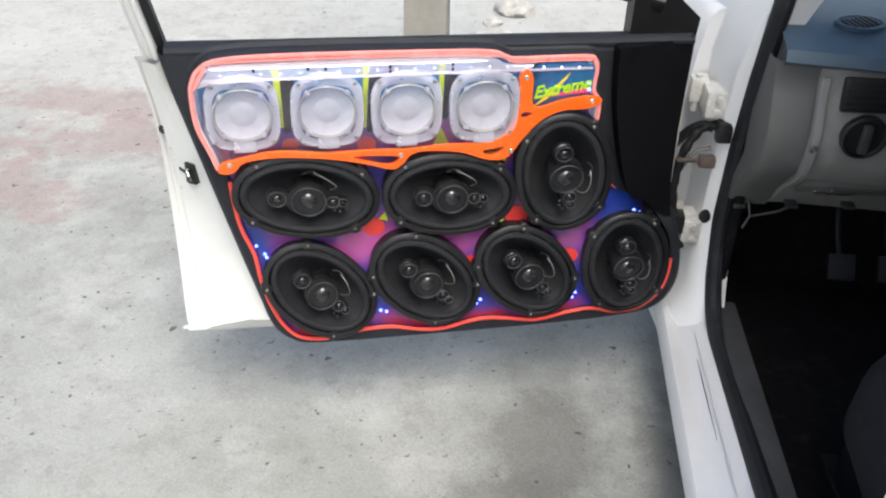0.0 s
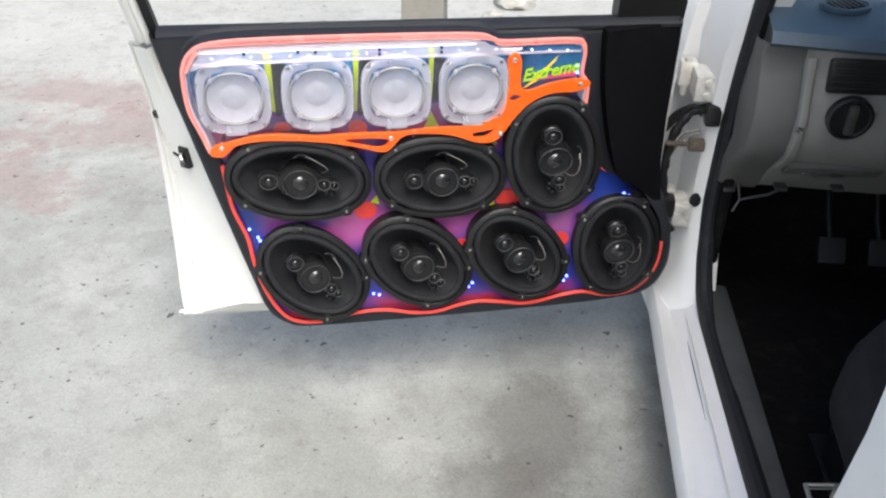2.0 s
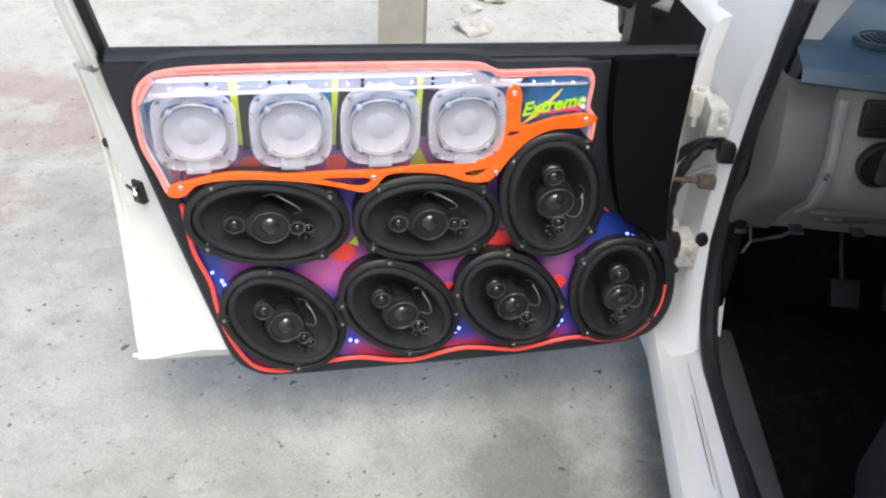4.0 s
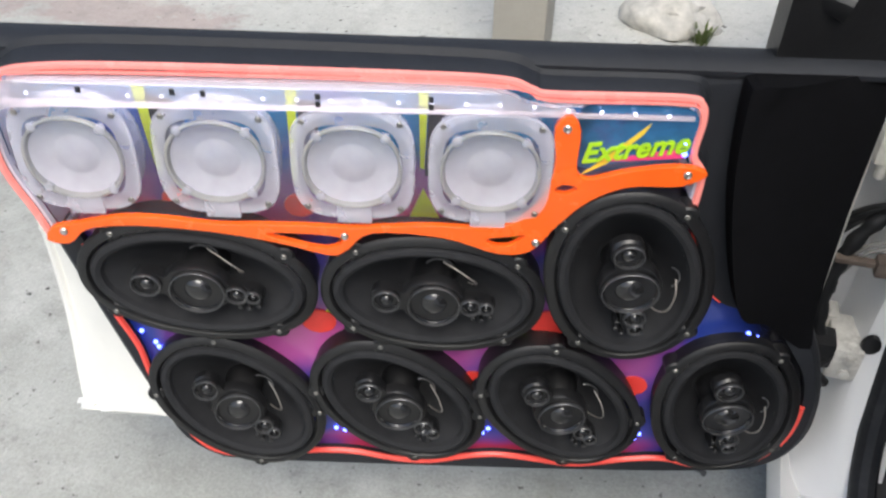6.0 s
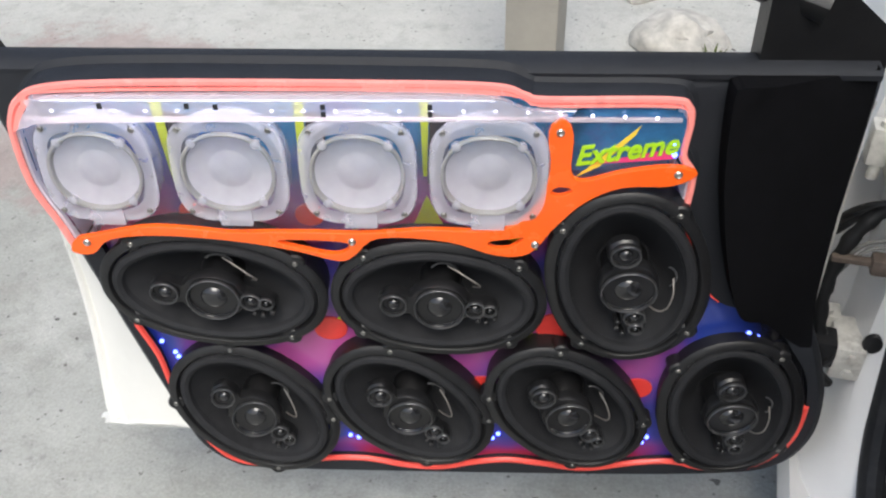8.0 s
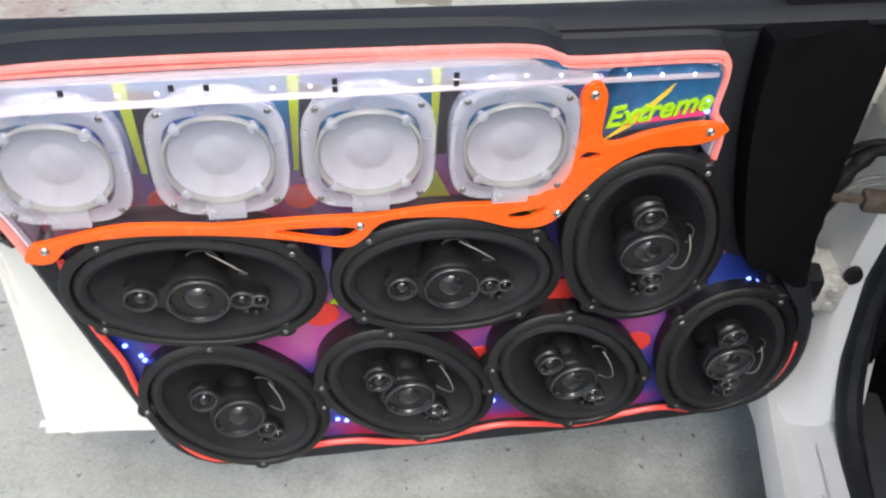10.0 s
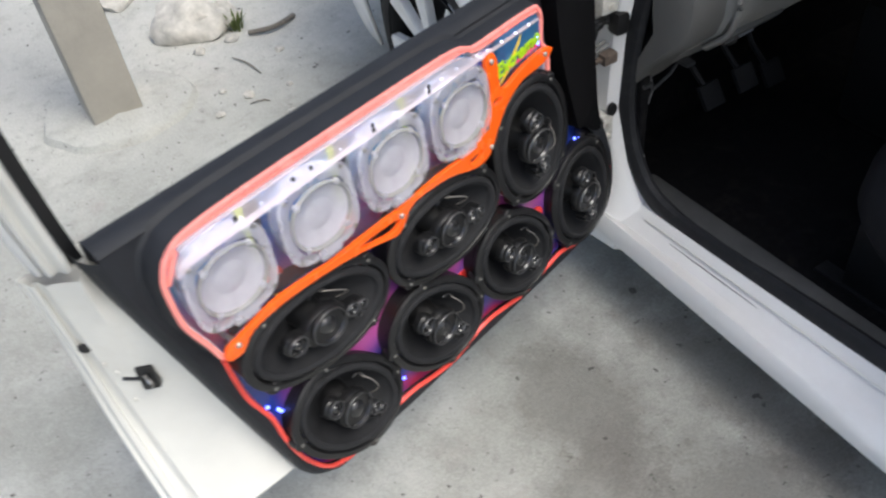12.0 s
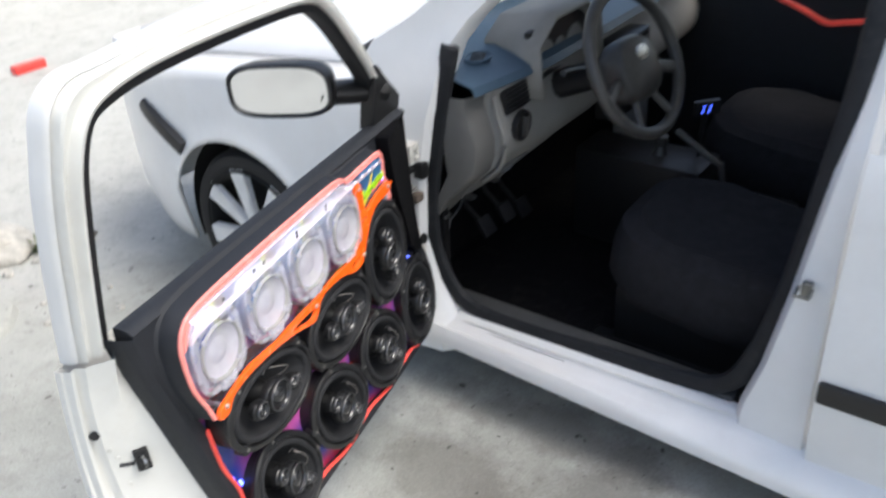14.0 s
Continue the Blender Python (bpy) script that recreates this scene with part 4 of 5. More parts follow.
# ---- white door shell ----
def shell_w(z):
    """How far out the skin lies at each height: bulged at mid-height, tucked in below."""
    return -0.104 - 0.058 * max(0.0, 1 - ((z - 0.52) / 0.31) ** 2) - 0.012 * max(0.0, 1 - z / 0.45)


bm = bmesh.new()
fr = [(p.x, p.y) for p in spline([(u, z, 0) for u, z in [(-0.400, 0.845), (-0.385, 0.74), (-0.355, 0.62), (-0.318, 0.5), (-0.284, 0.39), (-0.265, 0.35), (-0.24, 0.325), (-0.18, 0.31), (0.1, 0.30), (0.5, 0.31), (0.555, 0.34), (0.56, 0.45), (0.56, 0.845)]], k=4)]
bk = [(p.x, p.y) for p in spline([(u, z, 0) for u, z in [(-0.479, 0.833), (-0.468, 0.72), (-0.464, 0.62), (-0.463, 0.5), (-0.461, 0.33), (-0.460, 0.27), (-0.454, 0.232), (-0.42, 0.224), (0.1, 0.222), (0.53, 0.23), (0.585, 0.26), (0.6, 0.45), (0.6, 0.790)]], k=4)]
rings = [[bm.verts.new(dp(u, z, -0.02)) for u, z in fr], [bm.verts.new(dp(u - 0.012, z, -0.05)) for u, z in fr]]
for f, dw in ((0.35, 0.080), (0.66, 0.052), (0.76, 0.046), (0.80, 0.030), (0.86, 0.025), (0.89, 0.031), (0.94, 0.028), (0.96, 0.014), (1.0, 0.012), (1.004, 0.003), (1.0, 0.0)):
    row = []
    for a, b in zip(fr, bk):
        sw = shell_w(b[1])
        row.append(bm.verts.new(dp((a[0] - 0.012) * (1 - f) + b[0] * f, a[1] * (1 - f) + b[1] * f, max(sw + dw, -0.05 * (1 - f) + sw * f) if f < 0.7 else sw + dw)))
    rings.append(row)
for a, b in zip(rings, rings[1:]):
    for j in range(len(fr) - 1):
        bm.faces.new((a[j], a[j + 1], b[j + 1], b[j]))
bm.faces.new(rings[-1])
part("door_shell", bm, WHITE_IN, door, "white painted steel door shell")
# latch in the shut face
bm = bmesh.new()
lm = Matrix.Translation(dp(-0.405, 0.607, -0.076)) @ pose(0, 0, 0, 0, 0, -40)
box(bm, -0.012, 0.012, -0.004, 0.012, -0.022, 0.022, 0.003, m=lm)
box(bm, -0.005, 0.005, -0.010, 0.0, -0.012, 0.010, 0.003, m=lm)
latch = part("latch", bm, BLACKP, door, "black metal door latch")
bm = bmesh.new()
tube(bm, [lm @ Vector(p) for p in [(0.002, -0.006, -0.012), (0.004, -0.011, 0.0), (0.0, -0.007, 0.012)]], 0.0035, 6)
part("latch_claw", bm, CHROME, door)
for u, z, w in [(-0.447, 0.687, -0.112), (-0.437, 0.65, -0.104), (-0.430, 0.63, -0.099), (-0.425, 0.57, -0.098)]:
    bm = bmesh.new()
    r = 0.009 if z > 0.68 else 0.004
    lathe(bm, [(r, r, 0.0), (r * 0.9, r * 0.9, 0.002), (r * 0.5, r * 0.5, 0.0015)], 12, Matrix.Translation(dp(u - 0.0045, z, w + 0.005)) @ pose(0, 0, 0, 90, 0, -40))
    part("grommet" if z > 0.68 else "rivet", bm, BLACKP if z > 0.68 else STEEL, door)


bm = bmesh.new()
tube(bm, [dp(-0.410, 0.60, -0.091), dp(-0.418, 0.602, -0.0975), dp(-0.428, 0.606, -0.106)], 0.0045, 6)
part("latch_slot", bm, BLACKP, door)
# window frame, leaning in with height
def fw(z):
    return -0.035 + 0.38 * (z - 0.88)


frame_line = [(-0.445, 0.84), (-0.462, 0.95), (-0.480, 1.09), (-0.484, 1.18), (-0.465, 1.24), (-0.41, 1.266), (-0.30, 1.275), (-0.1, 1.27), (0.07, 1.255), (0.16, 1.215), (0.30, 1.11), (0.45, 0.985), (0.56, 0.875)]
path = spline([(u, z, 0) for u, z in frame_line], k=6)


def frame_section(bm, section):
    """Sweep a closed section of (inwards, depth) round the window; the outer rear corner is squared off."""
    rr = []
    for i, p in enumerate(path):
        t = (path[min(i + 1, len(path) - 1)] - path[max(i - 1, 0)]).normalized()
        nn = Vector((t.y, -t.x, 0))
        square = 0.022 * math.exp(-((i - 25) / 4.0) ** 2)
        q = []
        for s, w in section:
            c = p + nn * (s - (square * min(1.0, -s / 0.012) if s < 0 else 0.0))
            q.append(bm.verts.new(dp(c.x, c.y, fw(c.y) + w)))
        rr.append(q)
    m = len(section)
    for a, b in zip(rr, rr[1:]):
        for j in range(m):
            bm.faces.new((a[j], a[(j + 1) % m], b[(j + 1) % m], b[j]))
    bm.faces.new(rr[0]), bm.faces.new(rr[-1])


def frame_sweep(bm, width_in, width_out, w0, w1):
    frame_section(bm, [(width_in, w0), (width_in, w1), (-width_out, w1), (-width_out, w0)])


bm = bmesh.new()
frame_section(bm, [(0.018, -0.003), (0.015, 0.002), (0.009, 0.003), (0.006, 0.0), (0.004, -0.009), (0.001, -0.012), (-0.004, -0.012), (-0.007, -0.009), (-0.009, -0.012), (-0.010, -0.024), (-0.010, -0.05), (0.018, -0.05)])
part("window_frame", bm, WHITE_IN, door, "white painted window frame with grime")
bm = bmesh.new()
frame_section(bm, [(-0.0102, -0.027), (-0.012, -0.024), (-0.015, -0.026), (-0.018, -0.032), (-0.018, -0.055), (-0.0102, -0.055)])
part("frame_outer_lip", bm, WHITE, door)
bm = bmesh.new()
frame_sweep(bm, 0.034, -0.019, -0.006, -0.03)
part("window_rubber", bm, RUBBER, door)
bm = bmesh.new()
plate(bm, [(0.428, 0.868), (0.422, 0.96), (0.412, 1.012), (0.425, 1.018), (0.47, 0.978), (0.56, 0.905), (0.56, 0.868)], [], -0.005, 0.03)
for v in bm.verts:
    v.co.y -= fw(v.co.z) * 0.6
part("mirror_triangle", bm, BLACKP, door, "black plastic mirror base cover")
# wing mirror, its glass looking back along the door
bm = bmesh.new()
mm = Matrix.Translation(dp(0.31, 0.992, -0.17)) @ pose(0, 0, 0, 90, 0, -82) @ pose(0, 0, 0, 0, 0, 0)
lathe(bm, [(0.122, 0.060, 0.0), (0.124, 0.062, -0.02), (0.116, 0.058, -0.05), (0.08, 0.045, -0.085), (0.03, 0.02, -0.10)], 40, mm, power=3.4)
lathe(bm, [(0.122, 0.060, 0.0), (0.117, 0.055, 0.004), (0.111, 0.050, -0.004)], 40, mm, cap=False, power=3.4)
mir = part("mirror_housing", bm, BLACKP, door, "black plastic wing mirror")
bm = bmesh.new()
lathe(bm, [(0.113, 0.052, -0.003), (0.05, 0.02, -0.003)], 40, mm, power=3.4)
part("mirror_glass", bm, MIRROR, door, "mirror glass")
bm = bmesh.new()
tube(bm, [dp(0.345, 0.98, -0.10), dp(0.40, 0.965, -0.06), dp(0.49, 0.94, -0.02)], 0.035, 10, flat=0.8)
part("mirror_arm", bm, BLACKP, door)

# ---- the car ----
CAR = Matrix.Translation((0.6, 1.63, 0.0)) @ pose(0, 0, 0, 3.72, 0, 0)
car = thing("car", CAR, "white compact car parked on the yard with its front door open", "car")


def loft(bm, sections):
    rows = [[bm.verts.new(p) for p in s] for s in sections]
    for a, b in zip(rows, rows[1:]):
        for j in range(len(a) - 1):
            bm.faces.new((a[j], a[j + 1], b[j + 1], b[j]))
    return rows


def thick(ob, t=0.012, offset=1.0):
    md = ob.modifiers.new("sheet", "SOLIDIFY")
    md.thickness, md.offset = t, offset
    return ob


# sill: painted step with a rolled outer edge, then the black scuff strip
def sill_profile(y):
    k = (y + 0.9) / 1.05
    zb = 0.125 + 0.05 * k
    return [(0.075, zb - 0.01), (-0.02, zb), (-0.036, zb + 0.012), (-0.038, zb + 0.04), (-0.028, zb + 0.062), (0.006, 0.215 - 0.01 * k), (0.034, 0.232 - 0.012 * k), (0.052, 0.250 - 0.018 * k), (0.075, 0.252 - 0.018 * k)]


bm = bmesh.new()
loft(bm, [[(x, y, z) for x, z in sill_profile(y)] for y in (-2.3, -1.6, -0.9, -0.6, -0.3, 0.0, 0.1, 0.16)])
part("sill", bm, WHITE, car, "white painted door sill")
bm = bmesh.new()
tube(bm, [(0.027, -0.3 + 0.03 * k, 0.2215 - 0.00034 * k) for k in range(9)], lambda t: 0.0004 + 0.0028 * t * (1 - t), 6)
part("sill_crease", bm, SEAL, car)
for x, z, r in ((0.034, 0.2355, 0.0018), (-0.034, 0.166, 0.0016)):
    bm = bmesh.new()
    tube(bm, [(x, -0.75 + 0.11 * k, z + 0.018 * (0.5 - k / 7) * (1 if x > 0 else -2.2)) for k in range(8)], r, 6)
    part("sill_step", bm, WHITE_IN, car)
# door opening: rubber seal all round
OPEN = [(0.05, 0.05, 0.98), (0.045, 0.09, 0.80), (0.045, 0.125, 0.62), (0.045, 0.135, 0.45), (0.047, 0.10, 0.325), (0.05, 0.02, 0.245), (0.052, -0.15, 0.232), (0.055, -0.4, 0.243), (0.057, -0.6, 0.255), (0.057, -0.70, 0.29), (0.06, -0.755, 0.40), (0.065, -0.80, 0.6), (0.075, -0.825, 0.8), (0.11, -0.845, 1.0), (0.17, -0.85, 1.25)]
ol = spline(OPEN, k=6)
bm = bmesh.new()
tube(bm, [p + Vector((0.022, 0, 0.006)) for p in ol], 0.025, 10, flat=0.7, up=Vector((1, 0, 0)))
part("door_seal", bm, SEAL, car, "black rubber door seal")
bm = bmesh.new()
box(bm, 0.07, 0.13, -0.72, 0.1, 0.20, 0.262, 0.012)
part("scuff_plate", bm, TRIM, car, "dark plastic sill scuff plate")
# front pillar, from the sill up to the windscreen
bm = bmesh.new()
secs = []
for z, yin, yout in [(0.13, 0.02, 0.30), (0.20, 0.03, 0.30), (0.24, 0.06, 0.30), (0.325, 0.105, 0.30), (0.45, 0.14, 0.31), (0.62, 0.13, 0.31), (0.80, 0.095, 0.31), (0.90, 0.07, 0.31), (0.98, 0.05, 0.26), (1.05, 0.0, 0.15), (1.15, -0.1, 0.03), (1.28, -0.25, -0.12)]:
    lean = max(0, z - 0.85) * 0.33
    flat = 0.02 if z > 0.3 else -0.01
    secs.append([(0.10 + lean, yin + 0.0, z), (0.045 + lean, yin, z), (0.028 + lean, yin + 0.012, z), (flat + lean, yin + 0.045, z), (flat - 0.005 + lean, yin + 0.09, z), (flat - 0.03 + lean, yout, z), (0.03 + lean, yout + 0.02, z)])
loft(bm, secs)
part("front_pillar", bm, WHITE, car, "white front door pillar")
# hinges, check strap, wiring
for z in (0.715, 0.415):
    bm = bmesh.new()
    box(bm, -0.012, 0.03, 0.13, 0.205, z - 0.028, z + 0.028, 0.006)
    box(bm, -0.035, 0.0, 0.19, 0.225, z - 0.02, z + 0.032, 0.005)
    lathe(bm, [(0.008, 0.008, -0.04), (0.008, 0.008, 0.04)], 12, Matrix.Translation((-0.02, 0.20, z)))
    hg = part("hinge", bm, STEEL, car, "painted steel door hinge with grime")
    for dz in (-0.014, 0.014):
        bm = bmesh.new()
        lathe(bm, [(0.008, 0.008, 0), (0.008, 0.008, 0.005), (0.005, 0.005, 0.006)], 6, Matrix.Translation((0.012, 0.13, z + dz)) @ pose(0, 0, 0, 90, 0, 0))
        part("bolt", bm, STEEL, hg)
bm = bmesh.new()
box(bm, -0.05, 0.0, 0.134, 0.146, 0.584, 0.592, 0.002)
box(bm, -0.004, 0.03, 0.126, 0.15, 0.576, 0.600, 0.005)
part("check_strap", bm, RUST, car, "rusty door check strap")
for k, off in enumerate((0.0, 0.012, 0.022)):
    bm = bmesh.new()
    tube(bm, spline([(0.03, 0.15 + off, 0.66 - off), (-0.01, 0.15 + off, 0.67 - off), (-0.045, 0.17, 0.63 - off), (-0.05, 0.2 + off, 0.56), (-0.03, 0.22, 0.48), (-0.05, 0.22, 0.42 + off)], k=6), 0.0042, 8)
    part("wiring", bm, BLACKP, car)
for off, mt, r in ((0.0, GREYL, 0.0022), (0.013, GREYL, 0.0026)):
    bm = bmesh.new()
    tube(bm, spline([(0.02, 0.142 + off, 0.615), (-0.012, 0.145 + off, 0.60), (-0.036, 0.15 + off, 0.55), (-0.046, 0.16, 0.50)], k=6), r, 6)
    part("wiring", bm, mt, car, "pale loose wire")
bm = bmesh.new()
path = spline([(0.03, 0.15, 0.665), (-0.005, 0.155, 0.655), (-0.035, 0.150, 0.60), (-0.044, 0.145, 0.52), (-0.034, 0.135, 0.45)], k=8)
tube(bm, path, lambda t: 0.010 + 0.0016 * math.sin(t * 150), 10)
part("wiring_boot", bm, RUBBER, car, "black corrugated wiring boot")
bm = bmesh.new()
tube(bm, spline([(-0.04, 0.150, 0.47), (-0.018, 0.118, 0.445), (-0.03, 0.116, 0.415), (-0.008, 0.122, 0.385)], k=5), 0.007, 8)
box(bm, -0.05, -0.012, 0.112, 0.150, 0.42, 0.465, 0.006)
part("wiring_plug", bm, BLACKP, car, "black cable plug")
bm = bmesh.new()
box(bm, 0.018, 0.05, 0.118, 0.15, 0.637, 0.685, 0.008)
part("wiring_grommet", bm, BLACKP, car)
bm = bmesh.new()
lathe(bm, [(0.013, 0.017, 0), (0.012, 0.015, 0.006), (0.006, 0.008, 0.007)], 14, Matrix.Translation((0.034, 0.144, 0.452)) @ pose(0, 0, 0, 90, 0, 0) @ pose(0, 0, 0, 0, 0, 0))
part("courtesy_switch", bm, BLACKP, car)
# centre pillar and rear door
bm = bmesh.new()
secs = []
for z, ya in [(0.14, -0.74), (0.22, -0.735), (0.255, -0.735), (0.29, -0.74), (0.40, -0.77), (0.6, -0.805), (0.8, -0.83), (1.0, -0.85), (1.3, -0.86)]:
    lean = max(0, z - 0.75) * 0.33
    secs.append([(0.12 + lean, ya, z), (0.05 + lean, ya, z), (0.03 + lean, ya - 0.015, z), (0.022 + lean, -0.89, z), (0.05 + lean, -0.905, z), (0.05 + lean, -0.93, z)])
loft(bm, secs)
part("centre_pillar", bm, WHITE, car, "white centre pillar")
bm = bmesh.new()
box(bm, 0.012, 0.03, -0.852, -0.832, 0.612, 0.65, 0.004)
tube(bm, [(0.02, -0.825, 0.635), (-0.015, -0.828, 0.635), (-0.015, -0.85, 0.635), (0.02, -0.852, 0.635)], 0.004, 8)
part("striker", bm, SCREW, car, "steel door striker")


def side_x(z):
    """How far the body side lies inboard at each height."""
    return -0.03 + (0.06 * ((0.5 - z) / 0.35) ** 2 if z < 0.5 else 0.0) + (0.33 * (z - 0.85) if z > 0.85 else 0.02 * max(0, (z - 0.5) / 0.35) ** 2)


bm = bmesh.new()
loft(bm, [[(side_x(z) + (0.03 if y == -0.9 else 0), y, z) for z in (0.15, 0.2, 0.3, 0.4, 0.5, 0.6, 0.7, 0.8, 0.9, 0.95)] for y in (-0.9, -0.905, -0.92, -1.3, -1.8)])
rear = part("rear_door", bm, WHITE, car, "white closed rear door")
bm = bmesh.new()
box(bm, -0.042, -0.02, -1.8, -0.908, 0.416, 0.466, 0.008)
part("side_moulding", bm, BLACKP, rear, "black rubber side moulding")
bm = bmesh.new()
box(bm, 0.0, 0.02, -2.3, -1.805, 0.15, 0.95, 0.01)
part("rear_quarter", bm, WHITE, car)
# roof and far side close the cabin
bm = bmesh.new()
loft(bm, [[(x, y, 1.34 + 0.05 * math.sin(math.pi * (x - 0.15) / 1.3)) for x in (0.15, 0.35, 0.8, 1.25, 1.45)] for y in (-0.12, -0.5, -1.2, -2.2)])
thick(part("roof", bm, WHITE, car, "white roof"), 0.03)
bm = bmesh.new()
box(bm, 1.50, 1.56, -2.3, -0.9, 0.12, 0.95, 0.01)
box(bm, 1.50, 1.56, 0.10, 0.45, 0.12, 0.90, 0.01)
box(bm, 1.50, 1.56, -0.9, 0.1, 0.12, 0.24, 0.01)
part("far_side", bm, WHITE, car)
bm = bmesh.new()
box(bm, 0.08, 1.52, -2.3, -2.25, 0.15, 1.3, 0.01)
part("tail", bm, WHITE, car)
bm = bmesh.new()
box(bm, 0.06, 1.50, -2.2, 0.34, 0.13, 0.175, 0.005)
part("cabin_floor", bm, CARPET, car, "black dirty carpet")
bm = bmesh.new()
box(bm, 0.06, 1.50, 0.30, 0.34, 0.15, 0.86, 0.005)
part("bulkhead", bm, CARPET, car)
bm = bmesh.new()
box(bm, 0.075, 0.10, 0.10, 0.32, 0.17, 0.58, 0.01)
part("kick_panel", bm, CARPET, car)
# front wing with its wheel arch
WY, WZ, WR = 0.785, 0.285, 0.335
bm = bmesh.new()
secs = []
for k in range(45):
    y = 0.235 + 1.36 * k / 44
    d2 = WR * WR - (y - WY) ** 2
    zb = max(0.17, WZ + math.sqrt(d2)) if d2 > 0 else 0.17
    top = 0.86 - 0.10 * max(0, (y - 0.25)) ** 1.4
    nose = 0.20 * max(0, (y - 1.1) / 0.5) ** 2
    row = []
    for j in range(14):
        t = j / 13
        z = zb + (top - zb) * t
        x = -0.035 + 0.055 * max(0, (0.45 - z) / 0.3) ** 2 + 0.02 * max(0, (z - 0.6) / 0.25) ** 2 + nose
        if d2 > 0:
            x -= 0.012 * math.exp(-((z - zb) / 0.04) ** 2)
        row.append((x, y, z))
    row += [(x + 0.015, y, top + 0.016), (x + 0.05, y, top + 0.026), (x + 0.12, y, top + 0.032)]
    if not k:
        secs.append([(p[0] + 0.08, p[1] + 0.01, p[2]) for p in row])
    secs.append(row)
loft(bm, secs)
thick(part("front_wing", bm, WHITE, car, "white front wing"), 0.01, -1.0)
bm = bmesh.new()
secs = []
for k in range(13):
    y = 0.33 + 1.26 * k / 12
    top = 0.86 - 0.10 * max(0, (y - 0.25)) ** 1.4 + 0.032
    nose = 0.20 * max(0, (y - 1.1) / 0.5) ** 2
    secs.append([(x, y, top + 0.05 * math.sin(math.pi * (x - 0.1) / 1.3)) for x in (0.092 + nose, 0.3, 0.75, 1.2, 1.45)])
loft(bm, secs)
thick(part("bonnet", bm, WHITE, car, "white bonnet"), 0.015)
bm = bmesh.new()
box(bm, 0.16, 1.40, 1.54, 1.62, 0.18, 0.78, 0.04)
part("front_bumper", bm, WHITE, car)
bm = bmesh.new()
tube(bm, spline([(-0.040, 1.02, 0.555), (-0.040, 1.09, 0.60), (-0.034, 1.15, 0.635), (-0.02, 1.20, 0.66)], k=5), 0.03, 8, flat=0.8, up=Vector((1, 0, 0)))
part("side_marker", bm, BLACKP, car, "dark grey side marker strip")
bm = bmesh.new()
pts = [(0.03, WY + WR * 1.02 * math.cos(a), WZ + WR * 1.02 * math.sin(a)) for a in [math.pi * k / 20 - 0.3 for k in range(25)]]
loft(bm, [pts, [(0.26, y, z) for _, y, z in pts]])
part("wheel_liner", bm, DARKIN, car)
bm = bmesh.new()
box(bm, 0.25, 0.27, 0.45, 1.25, 0.1, 0.7)
part("inner_well", bm, DARKIN, car)
# front wheel
HUB = Matrix.Translation((0.0, WY, 0.285)) @ pose(0, 0, 0, 0, -90, 0)
bm = bmesh.new()
lathe(bm, [(0.215, 0.215, -0.15), (0.27, 0.27, -0.15), (0.286, 0.286, -0.13), (0.29, 0.29, -0.08), (0.286, 0.286, -0.02), (0.272, 0.272, 0.004), (0.25, 0.25, 0.010), (0.232, 0.232, 0.006), (0.222, 0.222, -0.004)], 56, HUB, cap=False)
tyre = part("wheel", bm, TYRE, car, "black tyre on a silver spoked wheel")
bm = bmesh.new()
lathe(bm, [(0.228, 0.228, 0.004), (0.222, 0.222, 0.008), (0.214, 0.214, 0.006), (0.208, 0.208, -0.01), (0.205, 0.205, -0.10), (0.02, 0.02, -0.11)], 56, HUB)
part("rim", bm, DARKIN, tyre)
bm = bmesh.new()
lathe(bm, [(0.231, 0.231, 0.004), (0.229, 0.229, 0.013), (0.222, 0.222, 0.014), (0.214, 0.214, 0.0)], 56, HUB, cap=False)
part("rim_lip", bm, DARKIN, tyre)
for k in range(8):
    a = 2 * math.pi * k / 8 + 0.2
    bm = bmesh.new()
    R = HUB @ pose(0, 0, 0, 0, 0, math.degrees(a))
    w0, w1 = 0.017, 0.037
    lo = [R @ Vector(p) for p in [(0.03, -w0, -0.014), (0.232, -w1, -0.008), (0.232, w1, -0.008), (0.03, w0, -0.014)]]
    hi = [R @ Vector(p) for p in [(0.03, -w0 * 0.8, 0.008), (0.230, -w1 * 0.88, 0.012), (0.230, w1 * 0.88, 0.012), (0.03, w0 * 0.8, 0.008)]]
    A, B = [bm.verts.new(p) for p in lo], [bm.verts.new(p) for p in hi]
    for j in range(4):
        bm.faces.new((A[j], A[(j + 1) % 4], B[(j + 1) % 4], B[j]))
    bm.faces.new(B)
    bmesh.ops.bevel(bm, geom=[e for e in bm.edges if len(e.link_faces) == 2], offset=0.003, segments=2, affect="EDGES")
    part("spoke", bm, ALLOY, tyre)
bm = bmesh.new()
lathe(bm, [(0.05, 0.05, -0.01), (0.05, 0.05, 0.01), (0.033, 0.033, 0.016), (0.01, 0.01, 0.018)], 24, HUB)
part("hub_cap", bm, ALLOY, tyre)
for dx, dy, turn in ((0.0, -2.35, 0), (1.5, 0.0, 180), (1.5, -2.35, 180)):
    move = Matrix.Translation((dx, WY + dy, 0)) @ pose(0, 0, 0, 0, 0, turn) @ Matrix.Translation((0, -WY, 0))
    copy_thing(tyre, move)
